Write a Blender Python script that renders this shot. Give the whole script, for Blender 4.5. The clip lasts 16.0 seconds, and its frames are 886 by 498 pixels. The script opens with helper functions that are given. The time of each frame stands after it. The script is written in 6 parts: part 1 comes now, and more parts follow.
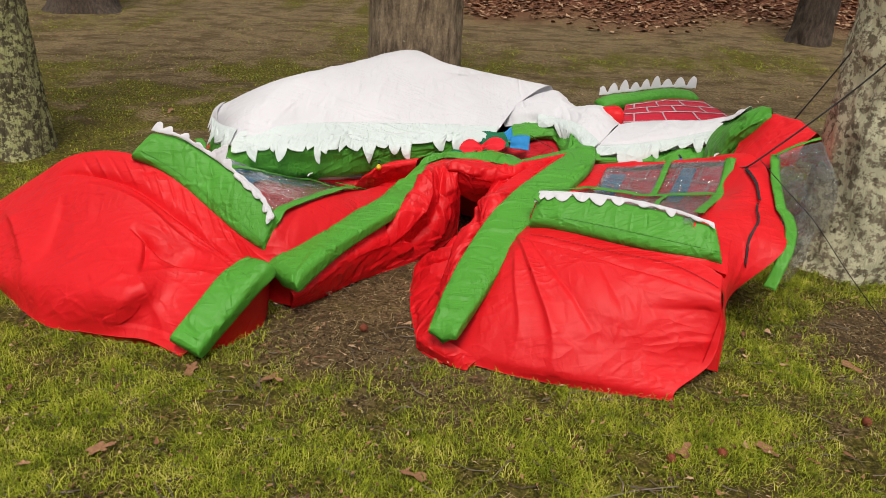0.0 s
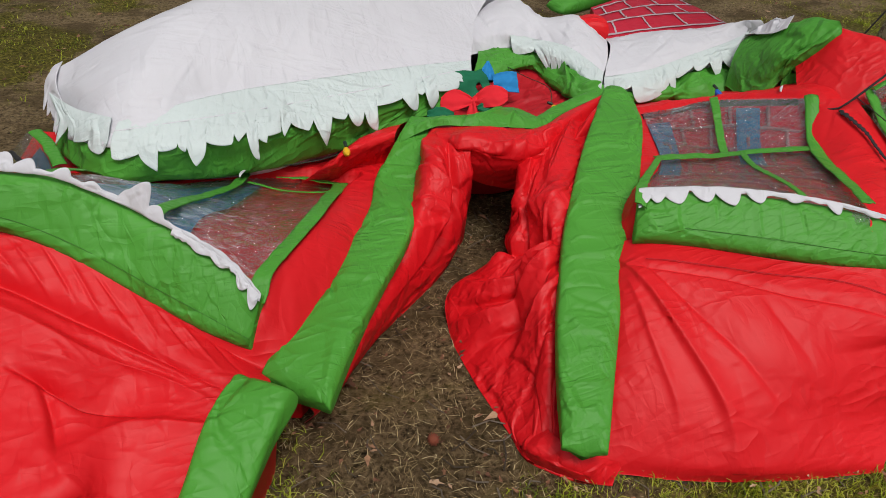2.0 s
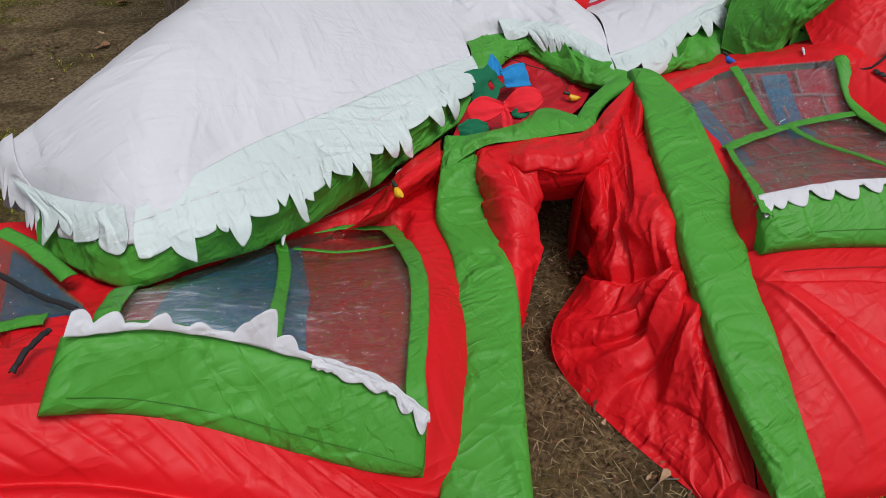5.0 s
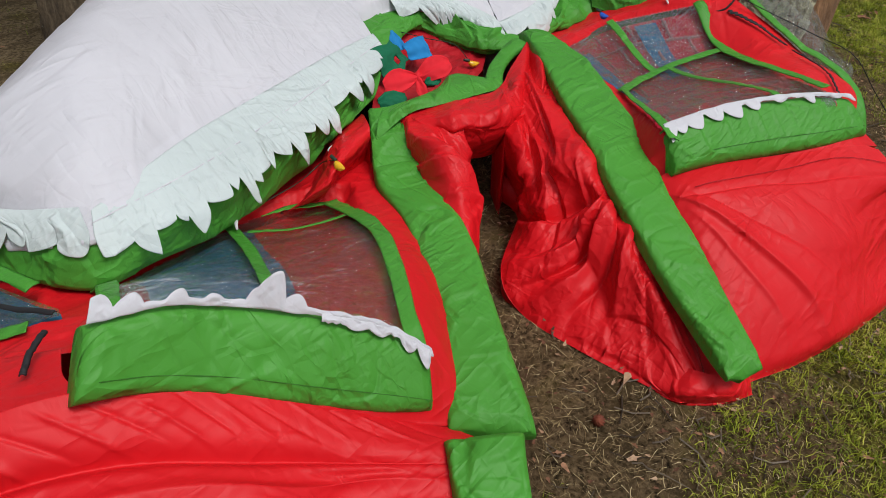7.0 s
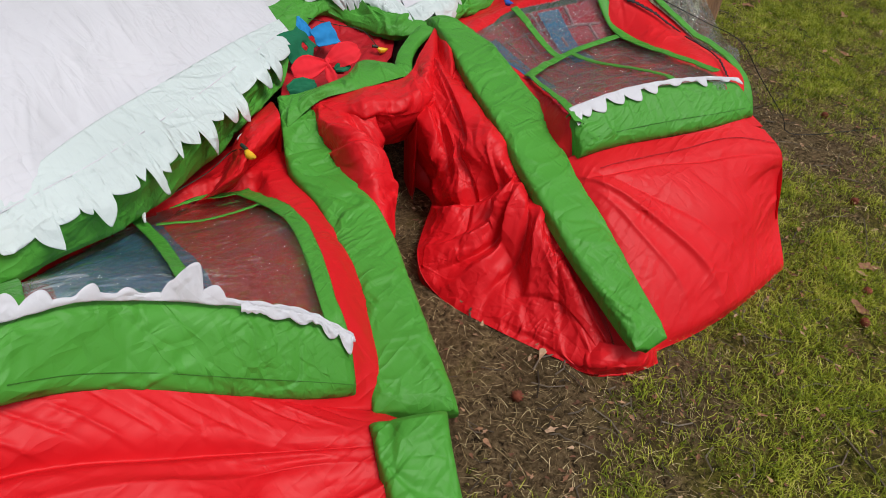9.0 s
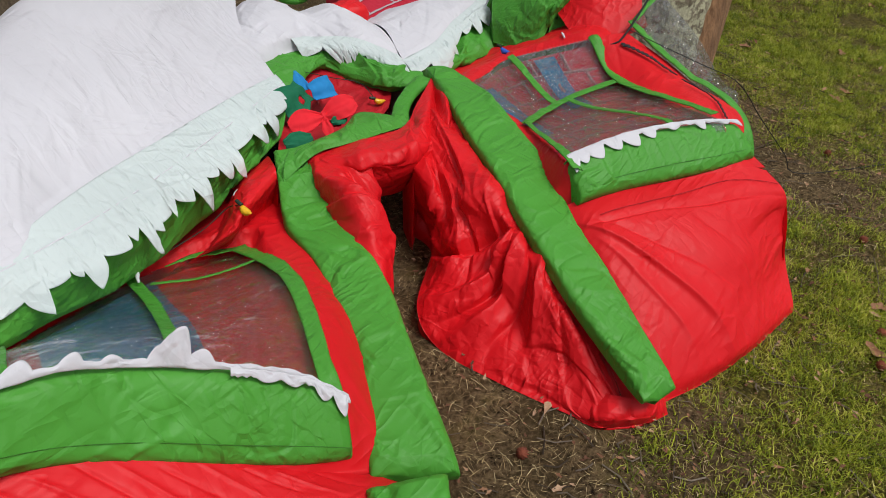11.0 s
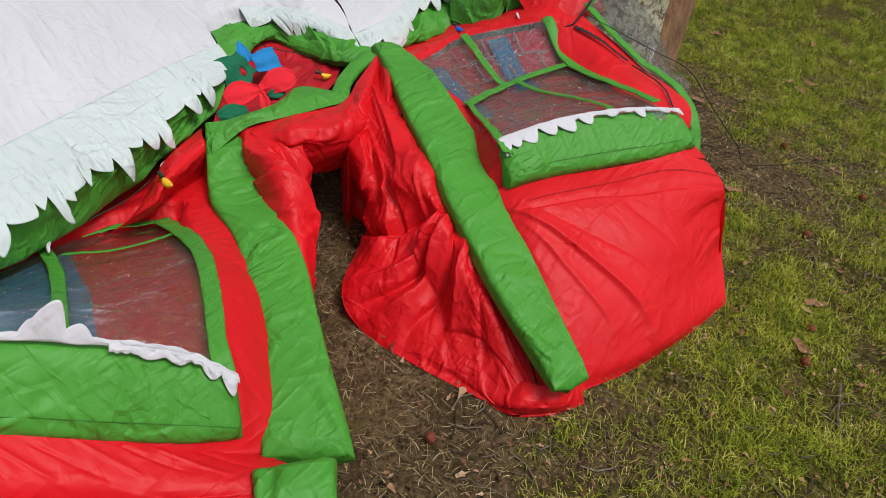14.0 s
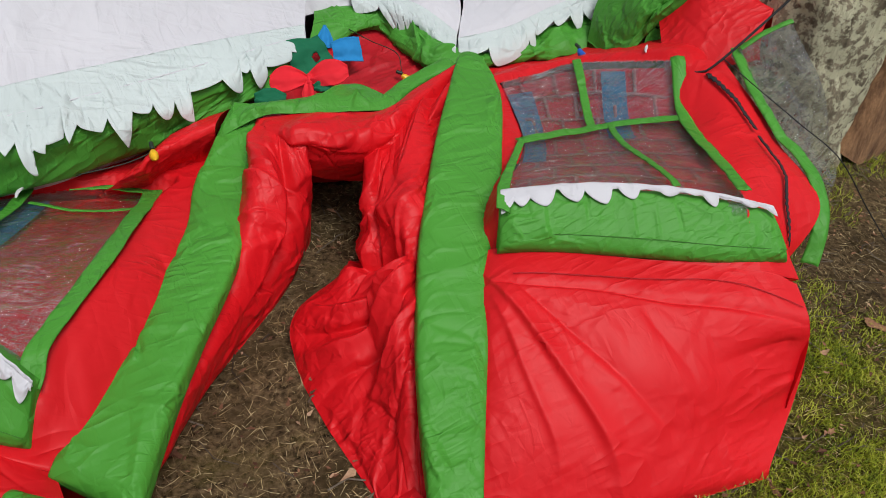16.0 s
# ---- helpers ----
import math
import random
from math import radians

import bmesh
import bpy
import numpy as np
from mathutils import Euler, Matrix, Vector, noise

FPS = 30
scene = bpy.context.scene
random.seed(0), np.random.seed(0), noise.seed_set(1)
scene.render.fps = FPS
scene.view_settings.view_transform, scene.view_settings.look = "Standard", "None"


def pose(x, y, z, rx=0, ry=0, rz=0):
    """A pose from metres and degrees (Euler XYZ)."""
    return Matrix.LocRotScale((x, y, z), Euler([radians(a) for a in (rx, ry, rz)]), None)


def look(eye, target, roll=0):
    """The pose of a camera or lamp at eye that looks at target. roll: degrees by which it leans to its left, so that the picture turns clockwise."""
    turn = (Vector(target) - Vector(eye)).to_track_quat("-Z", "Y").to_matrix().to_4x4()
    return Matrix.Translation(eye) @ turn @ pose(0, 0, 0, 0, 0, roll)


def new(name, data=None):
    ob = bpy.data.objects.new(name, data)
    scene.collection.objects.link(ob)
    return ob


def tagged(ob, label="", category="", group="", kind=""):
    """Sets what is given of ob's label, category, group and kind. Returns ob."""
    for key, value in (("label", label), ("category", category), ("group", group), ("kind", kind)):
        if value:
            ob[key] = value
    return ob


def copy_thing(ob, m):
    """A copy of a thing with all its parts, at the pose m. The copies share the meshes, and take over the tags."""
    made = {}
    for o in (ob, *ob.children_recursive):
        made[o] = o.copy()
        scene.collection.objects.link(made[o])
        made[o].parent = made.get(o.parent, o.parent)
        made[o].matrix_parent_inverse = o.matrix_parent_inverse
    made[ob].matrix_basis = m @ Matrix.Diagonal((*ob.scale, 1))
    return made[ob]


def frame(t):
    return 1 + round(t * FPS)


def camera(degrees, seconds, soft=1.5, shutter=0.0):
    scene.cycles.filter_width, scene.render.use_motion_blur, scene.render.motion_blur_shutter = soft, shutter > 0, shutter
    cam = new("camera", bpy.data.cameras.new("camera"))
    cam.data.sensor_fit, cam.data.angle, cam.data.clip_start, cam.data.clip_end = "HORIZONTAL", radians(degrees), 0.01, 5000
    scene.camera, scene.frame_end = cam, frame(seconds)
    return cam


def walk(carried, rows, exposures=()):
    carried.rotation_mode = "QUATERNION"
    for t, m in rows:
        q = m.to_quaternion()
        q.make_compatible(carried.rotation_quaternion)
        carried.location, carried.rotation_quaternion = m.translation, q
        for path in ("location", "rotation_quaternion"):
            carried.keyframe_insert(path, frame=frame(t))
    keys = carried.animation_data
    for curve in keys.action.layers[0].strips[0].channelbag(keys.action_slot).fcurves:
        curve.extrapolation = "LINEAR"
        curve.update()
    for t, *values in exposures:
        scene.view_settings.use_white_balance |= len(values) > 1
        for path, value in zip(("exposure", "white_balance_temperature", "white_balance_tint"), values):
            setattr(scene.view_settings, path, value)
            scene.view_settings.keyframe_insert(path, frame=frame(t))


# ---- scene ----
cam = camera(62.9, 16.0, soft=0.85)
METRES, EYE, TILT, LEAN, TURN = 4.0, 1.538, -25.77, -2.5, 0.0
ROWS = [
    (0.0, 0.0, 0.0, 0.0, 0.0, 0.0, -0.0),
    (0.5, -0.0302, 0.0634, 0.0267, -1.8, -1.61, 1.42),
    (1.0, -0.0694, 0.1517, 0.0625, -3.91, -5.11, 2.21),
    (1.5, -0.1166, 0.2228, 0.095, -8.94, -8.69, 3.75),
    (2.0, -0.1718, 0.2865, 0.135, -16.33, -11.53, 6.24),
    (2.5, -0.2052, 0.3546, 0.1653, -20.59, -13.23, 7.39),
    (3.0, -0.2261, 0.4, 0.2009, -23.47, -14.38, 8.66),
    (3.5, -0.2453, 0.4235, 0.2122, -26.19, -16.07, 10.09),
    (4.0, -0.2688, 0.4273, 0.2156, -28.25, -17.82, 11.77),
    (6.5, -0.3291, 0.4318, 0.2195, -35.68, -17.98, 13.78),
    (7.0, -0.3572, 0.4334, 0.2187, -43.06, -21.92, 17.25),
    (7.5, -0.3541, 0.4299, 0.2193, -48.77, -25.27, 18.33),
    (8.0, -0.3565, 0.4282, 0.2204, -50.91, -25.72, 18.09),
    (8.5, -0.3628, 0.4273, 0.2205, -50.89, -25.4, 17.12),
    (9.0, -0.3635, 0.4317, 0.2206, -50.55, -25.11, 16.26),
    (9.5, -0.3617, 0.435, 0.2203, -50.33, -24.01, 16.38),
    (12.0, -0.3456, 0.4307, 0.222, -50.65, -21.31, 18.27),
    (12.5, -0.3506, 0.4319, 0.225, -50.66, -21.84, 17.3),
    (13.0, -0.3551, 0.4355, 0.2242, -50.56, -22.41, 16.46),
    (13.5, -0.3563, 0.4225, 0.2219, -50.12, -22.63, 15.96),
    (14.0, -0.3135, 0.4008, 0.2052, -50.19, -23.3, 15.75),
    (14.5, -0.2728, 0.3765, 0.1876, -49.95, -24.58, 15.09),
    (15.0, -0.2357, 0.3788, 0.1795, -47.29, -25.43, 12.79),
    (15.5, -0.1766, 0.383, 0.1836, -39.39, -22.87, 9.81),
    (16.0, -0.114, 0.362, 0.1699, -26.67, -18.41, 8.18),
]
walk(cam, [(t, pose(0, 0, EYE, TILT, LEAN, TURN) @ pose(METRES * x, METRES * y, METRES * z, 90 + pitch, roll, yaw)) for t, x, y, z, yaw, pitch, roll in ROWS],
     exposures=((0.0, 0.20, 6850, 10), (0.5, 0.10, 6700, 10), (1.5, -0.08, 6550, 10), (2.5, -0.17, 6350, 10), (3.5, -0.17, 6150, 10), (7.0, -0.12, 6250, 10), (9.0, 0.0, 6300, 10), (9.6, -0.08, 6300, 10), (12.5, 0.02, 6350, 10), (13.5, -0.02, 6250, 10), (15.0, 0.12, 6500, 10), (16.0, -0.09, 6300, 10)))

# ---- light: a bright overcast day ----
world = bpy.data.worlds.new("overcast_sky")
scene.world = world
world.use_nodes = True
wn, wl = world.node_tree.nodes, world.node_tree.links
sky = wn.new("ShaderNodeTexSky")
sky.sky_type = "NISHITA"
sky.sun_disc = False
sky.sun_elevation, sky.sun_rotation = radians(64), radians(181)
sky.air_density, sky.dust_density = 1.2, 4.0
pale = wn.new("ShaderNodeHueSaturation")
pale.inputs["Saturation"].default_value = 0.22
wl.new(sky.outputs["Color"], pale.inputs["Color"])
wl.new(pale.outputs["Color"], wn["Background"].inputs["Color"])
wn["Background"].inputs["Strength"].default_value = 0.106
sun = new("sun", bpy.data.lights.new("sun", "SUN"))
sun.data.energy, sun.data.angle, sun.data.color = 2.05, radians(20), (1.0, 0.96, 0.9)
# the bright part of the cloud stands high, a little behind the walker
sun.matrix_world = look((0.1, -4.0, 8.4), (0, 0, 0))

# ---- materials ----
def material(name):
    m = bpy.data.materials.new(name)
    m.use_nodes = True
    nt = m.node_tree
    return m, nt.nodes, nt.links, nt.nodes["Principled BSDF"]


def tex_noise(n, l, vec, scale, detail=4.0, rough=0.55):
    t = n.new("ShaderNodeTexNoise")
    t.inputs["Scale"].default_value, t.inputs["Detail"].default_value = scale, detail
    t.inputs["Roughness"].default_value = rough
    if vec is not None:
        l.new(vec, t.inputs["Vector"])
    return t.outputs["Fac"]


def ramp(n, l, fac, *stops):
    r = n.new("ShaderNodeValToRGB")
    while len(r.color_ramp.elements) < len(stops):
        r.color_ramp.elements.new(0.5)
    for e, (p, c) in zip(r.color_ramp.elements, stops):
        e.position = p
        e.color = (*c, 1) if len(c) == 3 else c
    l.new(fac, r.inputs["Fac"])
    return r.outputs["Color"]


def mixed(n, l, fac, a, b, mode="MIX"):
    x = n.new("ShaderNodeMix")
    x.data_type, x.blend_type = "RGBA", mode
    for sock, v in ((x.inputs[0], fac), (x.inputs[6], a), (x.inputs[7], b)):
        if isinstance(v, (int, float)):
            sock.default_value = v
        elif isinstance(v, tuple):
            sock.default_value = (*v, 1)
        else:
            l.new(v, sock)
    return x.outputs[2]


def bumped(n, l, height, strength, distance, under=None):
    b = n.new("ShaderNodeBump")
    b.inputs["Strength"].default_value, b.inputs["Distance"].default_value = strength, distance
    l.new(height, b.inputs["Height"])
    if under is not None:
        l.new(under, b.inputs["Normal"])
    return b.outputs["Normal"]


def place(n, l, scale=(1, 1, 1), turn=0.0):
    g = n.new("ShaderNodeNewGeometry")
    m = n.new("ShaderNodeMapping")
    m.inputs["Scale"].default_value = scale
    m.inputs["Rotation"].default_value = (0, 0, turn)
    l.new(g.outputs["Position"], m.inputs["Vector"])
    return m.outputs["Vector"]


def nylon(name, colour, rough=0.5, crease=1.0, dirt=0.05, gloss=0.28, crush=0.10, fine=1.0):
    """Thin coated nylon: a little sheen, fine crinkles at two scales and faint dirt."""
    m, n, l, p = material(name)
    pos = place(n, l)
    fade = tex_noise(n, l, pos, 1.7, 3)
    tone = ramp(n, l, fade, (0.3, tuple(c * 0.93 for c in colour)), (0.7, tuple(min(1, c * 1.05) for c in colour)))
    stain = ramp(n, l, tex_noise(n, l, pos, 7, 7, 0.7), (0.64, (0, 0, 0)), (0.80, (dirt, dirt, dirt)))
    col = mixed(n, l, stain, tone, (0.30, 0.25, 0.18))
    l.new(col, p.inputs["Base Color"])
    p.inputs["Roughness"].default_value = rough
    p.inputs["Specular IOR Level"].default_value = gloss

    def calc(op, a, b=None):
        m1 = n.new("ShaderNodeMath")
        m1.operation = op
        for sock, val in zip(m1.inputs, (a, b)):
            if val is None:
                continue
            if isinstance(val, (int, float)):
                sock.default_value = val
            else:
                l.new(val, sock)
        return m1.outputs[0]

    def thin_ridges(scale, turn, shift):
        """Long thin creases one way, in patches."""
        streak = tex_noise(n, l, place(n, l, (scale * 0.28, scale, scale * 0.6), turn), 1.0, 1, 0.4)
        line = calc("POWER", calc("SUBTRACT", 1.0, calc("MULTIPLY", calc("ABSOLUTE", calc("SUBTRACT", streak, 0.5)), 3.2)), 3.0)
        where = n.new("ShaderNodeMapping")
        where.inputs["Location"].default_value = (shift, shift * 0.7, 0)
        l.new(pos, where.inputs["Vector"])
        patch = ramp(n, l, tex_noise(n, l, where.outputs["Vector"], 3.1, 2), (0.55, (0, 0, 0)), (0.70, (1, 1, 1)))
        return calc("MULTIPLY", line, patch)

    lines = calc("ADD", calc("ADD", thin_ridges(20, 0.4, 1.3), thin_ridges(17, 1.9, 7.7)), calc("ADD", thin_ridges(24, 2.7, 13.1), thin_ridges(30, 1.2, 23.0)))
    b1 = bumped(n, l, lines, 0.45 * crease, 0.008)
    warp = n.new("ShaderNodeTexNoise")
    warp.inputs["Scale"].default_value, warp.inputs["Detail"].default_value = 4, 1
    l.new(pos, warp.inputs["Vector"])

    def vec(op, a, b, c=None):
        v = n.new("ShaderNodeVectorMath")
        v.operation = op
        for sock, val in zip(v.inputs, (a, b, c)):
            if isinstance(val, tuple):
                sock.default_value = val
            elif val is not None:
                l.new(val, sock)
        return v

    def facets(stretch, turn, scale, seed, low, high):
        """Flat crushed facets, each tilted its own way, that meet in straight creases; in patches."""
        where = vec("MULTIPLY_ADD", warp.outputs["Color"], (0.07, 0.07, 0.07), place(n, l, stretch, turn)).outputs["Vector"]
        cell, edge = n.new("ShaderNodeTexVoronoi"), n.new("ShaderNodeTexVoronoi")
        edge.feature = "DISTANCE_TO_EDGE"
        for t in (cell, edge):
            t.inputs["Scale"].default_value = scale
            l.new(where, t.inputs["Vector"])
        lean = vec("SUBTRACT", cell.outputs["Color"], (0.5, 0.5, 0.5)).outputs["Vector"]
        off = vec("SUBTRACT", where, cell.outputs["Position"]).outputs["Vector"]
        tilt = vec("DOT_PRODUCT", lean, off).outputs["Value"]
        rim = ramp(n, l, edge.outputs["Distance"], (0.0, (0, 0, 0)), (0.16, (1, 1, 1)))
        roof = calc("MULTIPLY", calc("MINIMUM", edge.outputs["Distance"], 0.22), 0.30 / scale)
        spot = n.new("ShaderNodeMapping")
        spot.inputs["Location"].default_value = (seed, -seed, 0)
        l.new(pos, spot.inputs["Vector"])
        patch = ramp(n, l, tex_noise(n, l, spot.outputs["Vector"], 3.3, 2), (low, (0.0, 0.0, 0.0)), (high, (1, 1, 1)))
        return calc("MULTIPLY", calc("ADD", calc("MULTIPLY", tilt, rim), roof), patch)

    crushed = calc("ADD", calc("ADD", facets((1, 0.20, 0.5), 0.6, 13 * fine, 2.0, 0.40, 0.58), facets((0.22, 1, 0.5), 0.35, 14 * fine, 9.0, 0.42, 0.60)),
                   calc("ADD", facets((1, 0.25, 0.6), -0.7, 30 * fine, 17.0, 0.42, 0.58), facets((0.25, 1, 0.6), -0.3, 38 * fine, 31.0, 0.44, 0.60)))
    b1 = bumped(n, l, crushed, 1.0, crush, b1)
    b2 = bumped(n, l, tex_noise(n, l, pos, 55, 4), 0.05 * crease, 0.003, b1)
    b3 = bumped(n, l, tex_noise(n, l, pos, 900, 1), 0.08, 0.0006, b2)
    l.new(b3, p.inputs["Normal"])
    return m


RED = nylon("red_nylon", (0.62, 0.007, 0.012), 0.52, 1.0, gloss=0.26, crush=0.10, fine=1.2)
RED_CRUSHED = nylon("crushed_red_nylon", (0.62, 0.007, 0.012), 0.48, 1.3, gloss=0.24, crush=0.20, fine=1.5)
# darker copy of the red; behind the left pane it holds the shade
RED_DEEP = nylon("dark_and_shaded_red", (0.43, 0.008, 0.016), 0.55)
GREEN = nylon("green_nylon", (0.066, 0.28, 0.030), 0.52, 1.1, gloss=0.27, crush=0.27, fine=1.7)
WHITE = nylon("white_nylon", (0.58, 0.575, 0.615), 0.55, 0.8, 0.18, crush=0.14)
MINT = nylon("thin_white_nylon", (0.54, 0.605, 0.60), 0.55, 1.0, 0.05, crush=0.26, fine=1.5)
FELT_RED = nylon("red_felt", (0.70, 0.016, 0.028), 0.8, 0.5)
GREEN_DARK = nylon("green_seam", (0.04, 0.17, 0.018), 0.6)
FELT_BLUE = nylon("blue_felt", (0.02, 0.22, 0.52), 0.8, 0.4)
FELT_GREEN = nylon("bottle_green_felt", (0.008, 0.13, 0.06), 0.8, 0.4)
BLUE = nylon("blue_lining", (0.026, 0.145, 0.29), 0.5)
MORTAR = nylon("mortar_print", (0.30, 0.13, 0.14), 0.6, 0.3)
GREY_PRINT = nylon("grey_print", (0.42, 0.36, 0.38), 0.6, 0.3)
BRICK_RED = nylon("crimson_nylon", (0.46, 0.012, 0.034), 0.5)


def plain(name, colour, rough=0.5, metal=0.0):
    m, n, l, p = material(name)
    pos = place(n, l)
    l.new(ramp(n, l, tex_noise(n, l, pos, 40, 4), (0.3, tuple(c * 0.75 for c in colour)), (0.7, tuple(min(1, c * 1.15) for c in colour))), p.inputs["Base Color"])
    p.inputs["Roughness"].default_value, p.inputs["Metallic"].default_value = rough, metal
    return m


BLACK = plain("black_webbing", (0.012, 0.012, 0.014), 0.7)
YELLOW = plain("yellow_plastic", (0.75, 0.42, 0.015), 0.3)
BLUE_BULB = plain("blue_plastic", (0.02, 0.10, 0.5), 0.3)
WIRE = plain("dark_green_wire", (0.01, 0.03, 0.015), 0.5)


def clear_pvc(name, haze, grain=1.0):
    """Clear vinyl: a pane that lets most light through, with a sharp gloss, a faint milky haze and painted glints."""
    m, n, l, p = material(name)
    out = n["Material Output"]
    n.remove(p)
    tr, gl, df = n.new("ShaderNodeBsdfTransparent"), n.new("ShaderNodeBsdfGlossy"), n.new("ShaderNodeBsdfDiffuse")
    tr.inputs["Color"].default_value = (0.93, 0.94, 0.93, 1)
    gl.inputs["Roughness"].default_value = 0.04
    df.inputs["Color"].default_value = (0.62, 0.62, 0.60, 1)
    pos = place(n, l, (1, 2.6, 1), 0.35)
    w = n.new("ShaderNodeTexNoise")
    w.inputs["Scale"].default_value, w.inputs["Detail"].default_value, w.inputs["Distortion"].default_value = 9, 6, 1.2
    l.new(pos, w.inputs["Vector"])
    broad = bumped(n, l, w.outputs["Fac"], 0.8 * grain, 0.035)
    nrm = bumped(n, l, tex_noise(n, l, place(n, l, (1, 3.2, 1), 0.35), 38, 5, 0.65), 1.0 * grain, 0.022, broad)
    facing = n.new("ShaderNodeLayerWeight")
    facing.inputs["Blend"].default_value = 0.5
    bent = n.new("ShaderNodeMath")
    bent.operation = "POWER"
    bent.inputs[1].default_value = 3.5
    l.new(facing.outputs["Facing"], bent.inputs[0])
    fr = n.new("ShaderNodeMath")
    fr.operation = "MULTIPLY_ADD"
    fr.inputs[1].default_value, fr.inputs[2].default_value = 4.5, 0.030
    l.new(bent.outputs[0], fr.inputs[0])
    for s in (facing, gl, df):
        l.new(nrm, s.inputs["Normal"])
    milky = n.new("ShaderNodeMixShader")
    hz = ramp(n, l, tex_noise(n, l, place(n, l), 6, 5), (0.35, (haze * 0.5,) * 3), (0.75, (min(1, haze * 1.6),) * 3))
    # glints of the creased vinyl, painted as scattered white dots in the haze
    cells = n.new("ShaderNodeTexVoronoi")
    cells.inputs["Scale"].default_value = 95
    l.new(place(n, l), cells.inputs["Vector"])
    glints = ramp(n, l, cells.outputs["Distance"], (0.08, (0.32, 0.32, 0.32)), (0.13, (0, 0, 0)))
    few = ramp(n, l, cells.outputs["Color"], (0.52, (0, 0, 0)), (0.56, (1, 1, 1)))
    hz = mixed(n, l, 1.0, hz, mixed(n, l, 1.0, glints, few, "MULTIPLY"), "ADD")
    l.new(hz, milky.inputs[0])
    l.new(tr.outputs[0], milky.inputs[1])
    l.new(df.outputs[0], milky.inputs[2])
    top = n.new("ShaderNodeMixShader")
    l.new(fr.outputs[0], top.inputs[0])
    l.new(milky.outputs[0], top.inputs[1])
    l.new(gl.outputs[0], top.inputs[2])
    l.new(top.outputs[0], out.inputs["Surface"])
    return m


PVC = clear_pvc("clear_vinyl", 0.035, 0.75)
PVC_GREY = clear_pvc("hazy_vinyl", 0.11, 1.5)


def ground_material():
    m, n, l, p = material("lawn_and_soil")
    pos = place(n, l)
    at = n.new("ShaderNodeAttribute")
    at.attribute_name = "cover"
    leafy = n.new("ShaderNodeAttribute")
    leafy.attribute_name = "litter"
    fine, mid, big = tex_noise(n, l, pos, 60, 8, 0.7), tex_noise(n, l, pos, 9, 6, 0.6), tex_noise(n, l, pos, 1.3, 4)
    soil = ramp(n, l, fine, (0.36, (0.012, 0.008, 0.004)), (0.5, (0.115, 0.076, 0.036)), (0.64, (0.23, 0.16, 0.085)), (0.78, (0.42, 0.32, 0.19)))
    soil = mixed(n, l, ramp(n, l, mid, (0.45, (0, 0, 0)), (0.7, (0.6, 0.6, 0.6))), soil, (0.13, 0.086, 0.042))
    # the back soil stands in more light; that is put into its colour
    pale = n.new("ShaderNodeAttribute")
    pale.attribute_name = "lighter"
    lit_soil = ramp(n, l, fine, (0.34, (0.042, 0.028, 0.014)), (0.5, (0.180, 0.128, 0.066)), (0.66, (0.29, 0.215, 0.12)), (0.78, (0.46, 0.36, 0.22)))
    soil = mixed(n, l, pale.outputs["Fac"], soil, lit_soil)
    turf = ramp(n, l, fine, (0.34, (0.010, 0.009, 0.003)), (0.5, (0.085, 0.078, 0.010)), (0.66, (0.26, 0.22, 0.04)), (0.78, (0.45, 0.37, 0.12)))
    turf = mixed(n, l, ramp(n, l, mid, (0.48, (0, 0, 0)), (0.70, (0.6, 0.6, 0.6))), turf, (0.14, 0.105, 0.032))
    blotch = tex_noise(n, l, place(n, l, (1, 1.7, 1), 0.15), 2.6, 7, 0.68)
    soil = mixed(n, l, ramp(n, l, blotch, (0.40, (0.75, 0.75, 0.75)), (0.52, (0, 0, 0))), soil, (0.060, 0.040, 0.015))
    soil = mixed(n, l, ramp(n, l, blotch, (0.56, (0, 0, 0)), (0.66, (0.35, 0.35, 0.35))), soil, (0.15, 0.125, 0.025))
    turf = mixed(n, l, ramp(n, l, blotch, (0.36, (0.6, 0.6, 0.6)), (0.50, (0, 0, 0))), turf, (0.075, 0.052, 0.018))
    moss = n.new("ShaderNodeMath")
    moss.operation = "ADD"
    l.new(at.outputs["Fac"], moss.inputs[0])
    l.new(mid, moss.inputs[1])
    mask = ramp(n, l, moss.outputs[0], (0.72, (0, 0, 0)), (1.05, (1, 1, 1)))
    col = mixed(n, l, mask, soil, turf)
    russet = ramp(n, l, fine, (0.3, (0.05, 0.018, 0.010)), (0.55, (0.17, 0.065, 0.035)), (0.75, (0.32, 0.16, 0.10)))
    col = mixed(n, l, leafy.outputs["Fac"], col, russet)
    shade = ramp(n, l, big, (0.3, (0.82, 0.82, 0.82)), (0.7, (1.12, 1.12, 1.12)))
    col = mixed(n, l, 1.0, col, shade, "MULTIPLY")
    l.new(col, p.inputs["Base Color"])
    p.inputs["Roughness"].default_value = 0.95
    p.inputs["Specular IOR Level"].default_value = 0.15
    b = bumped(n, l, fine, 1.0, 0.022)
    l.new(bumped(n, l, mid, 0.6, 0.03, b), p.inputs["Normal"])
    return m


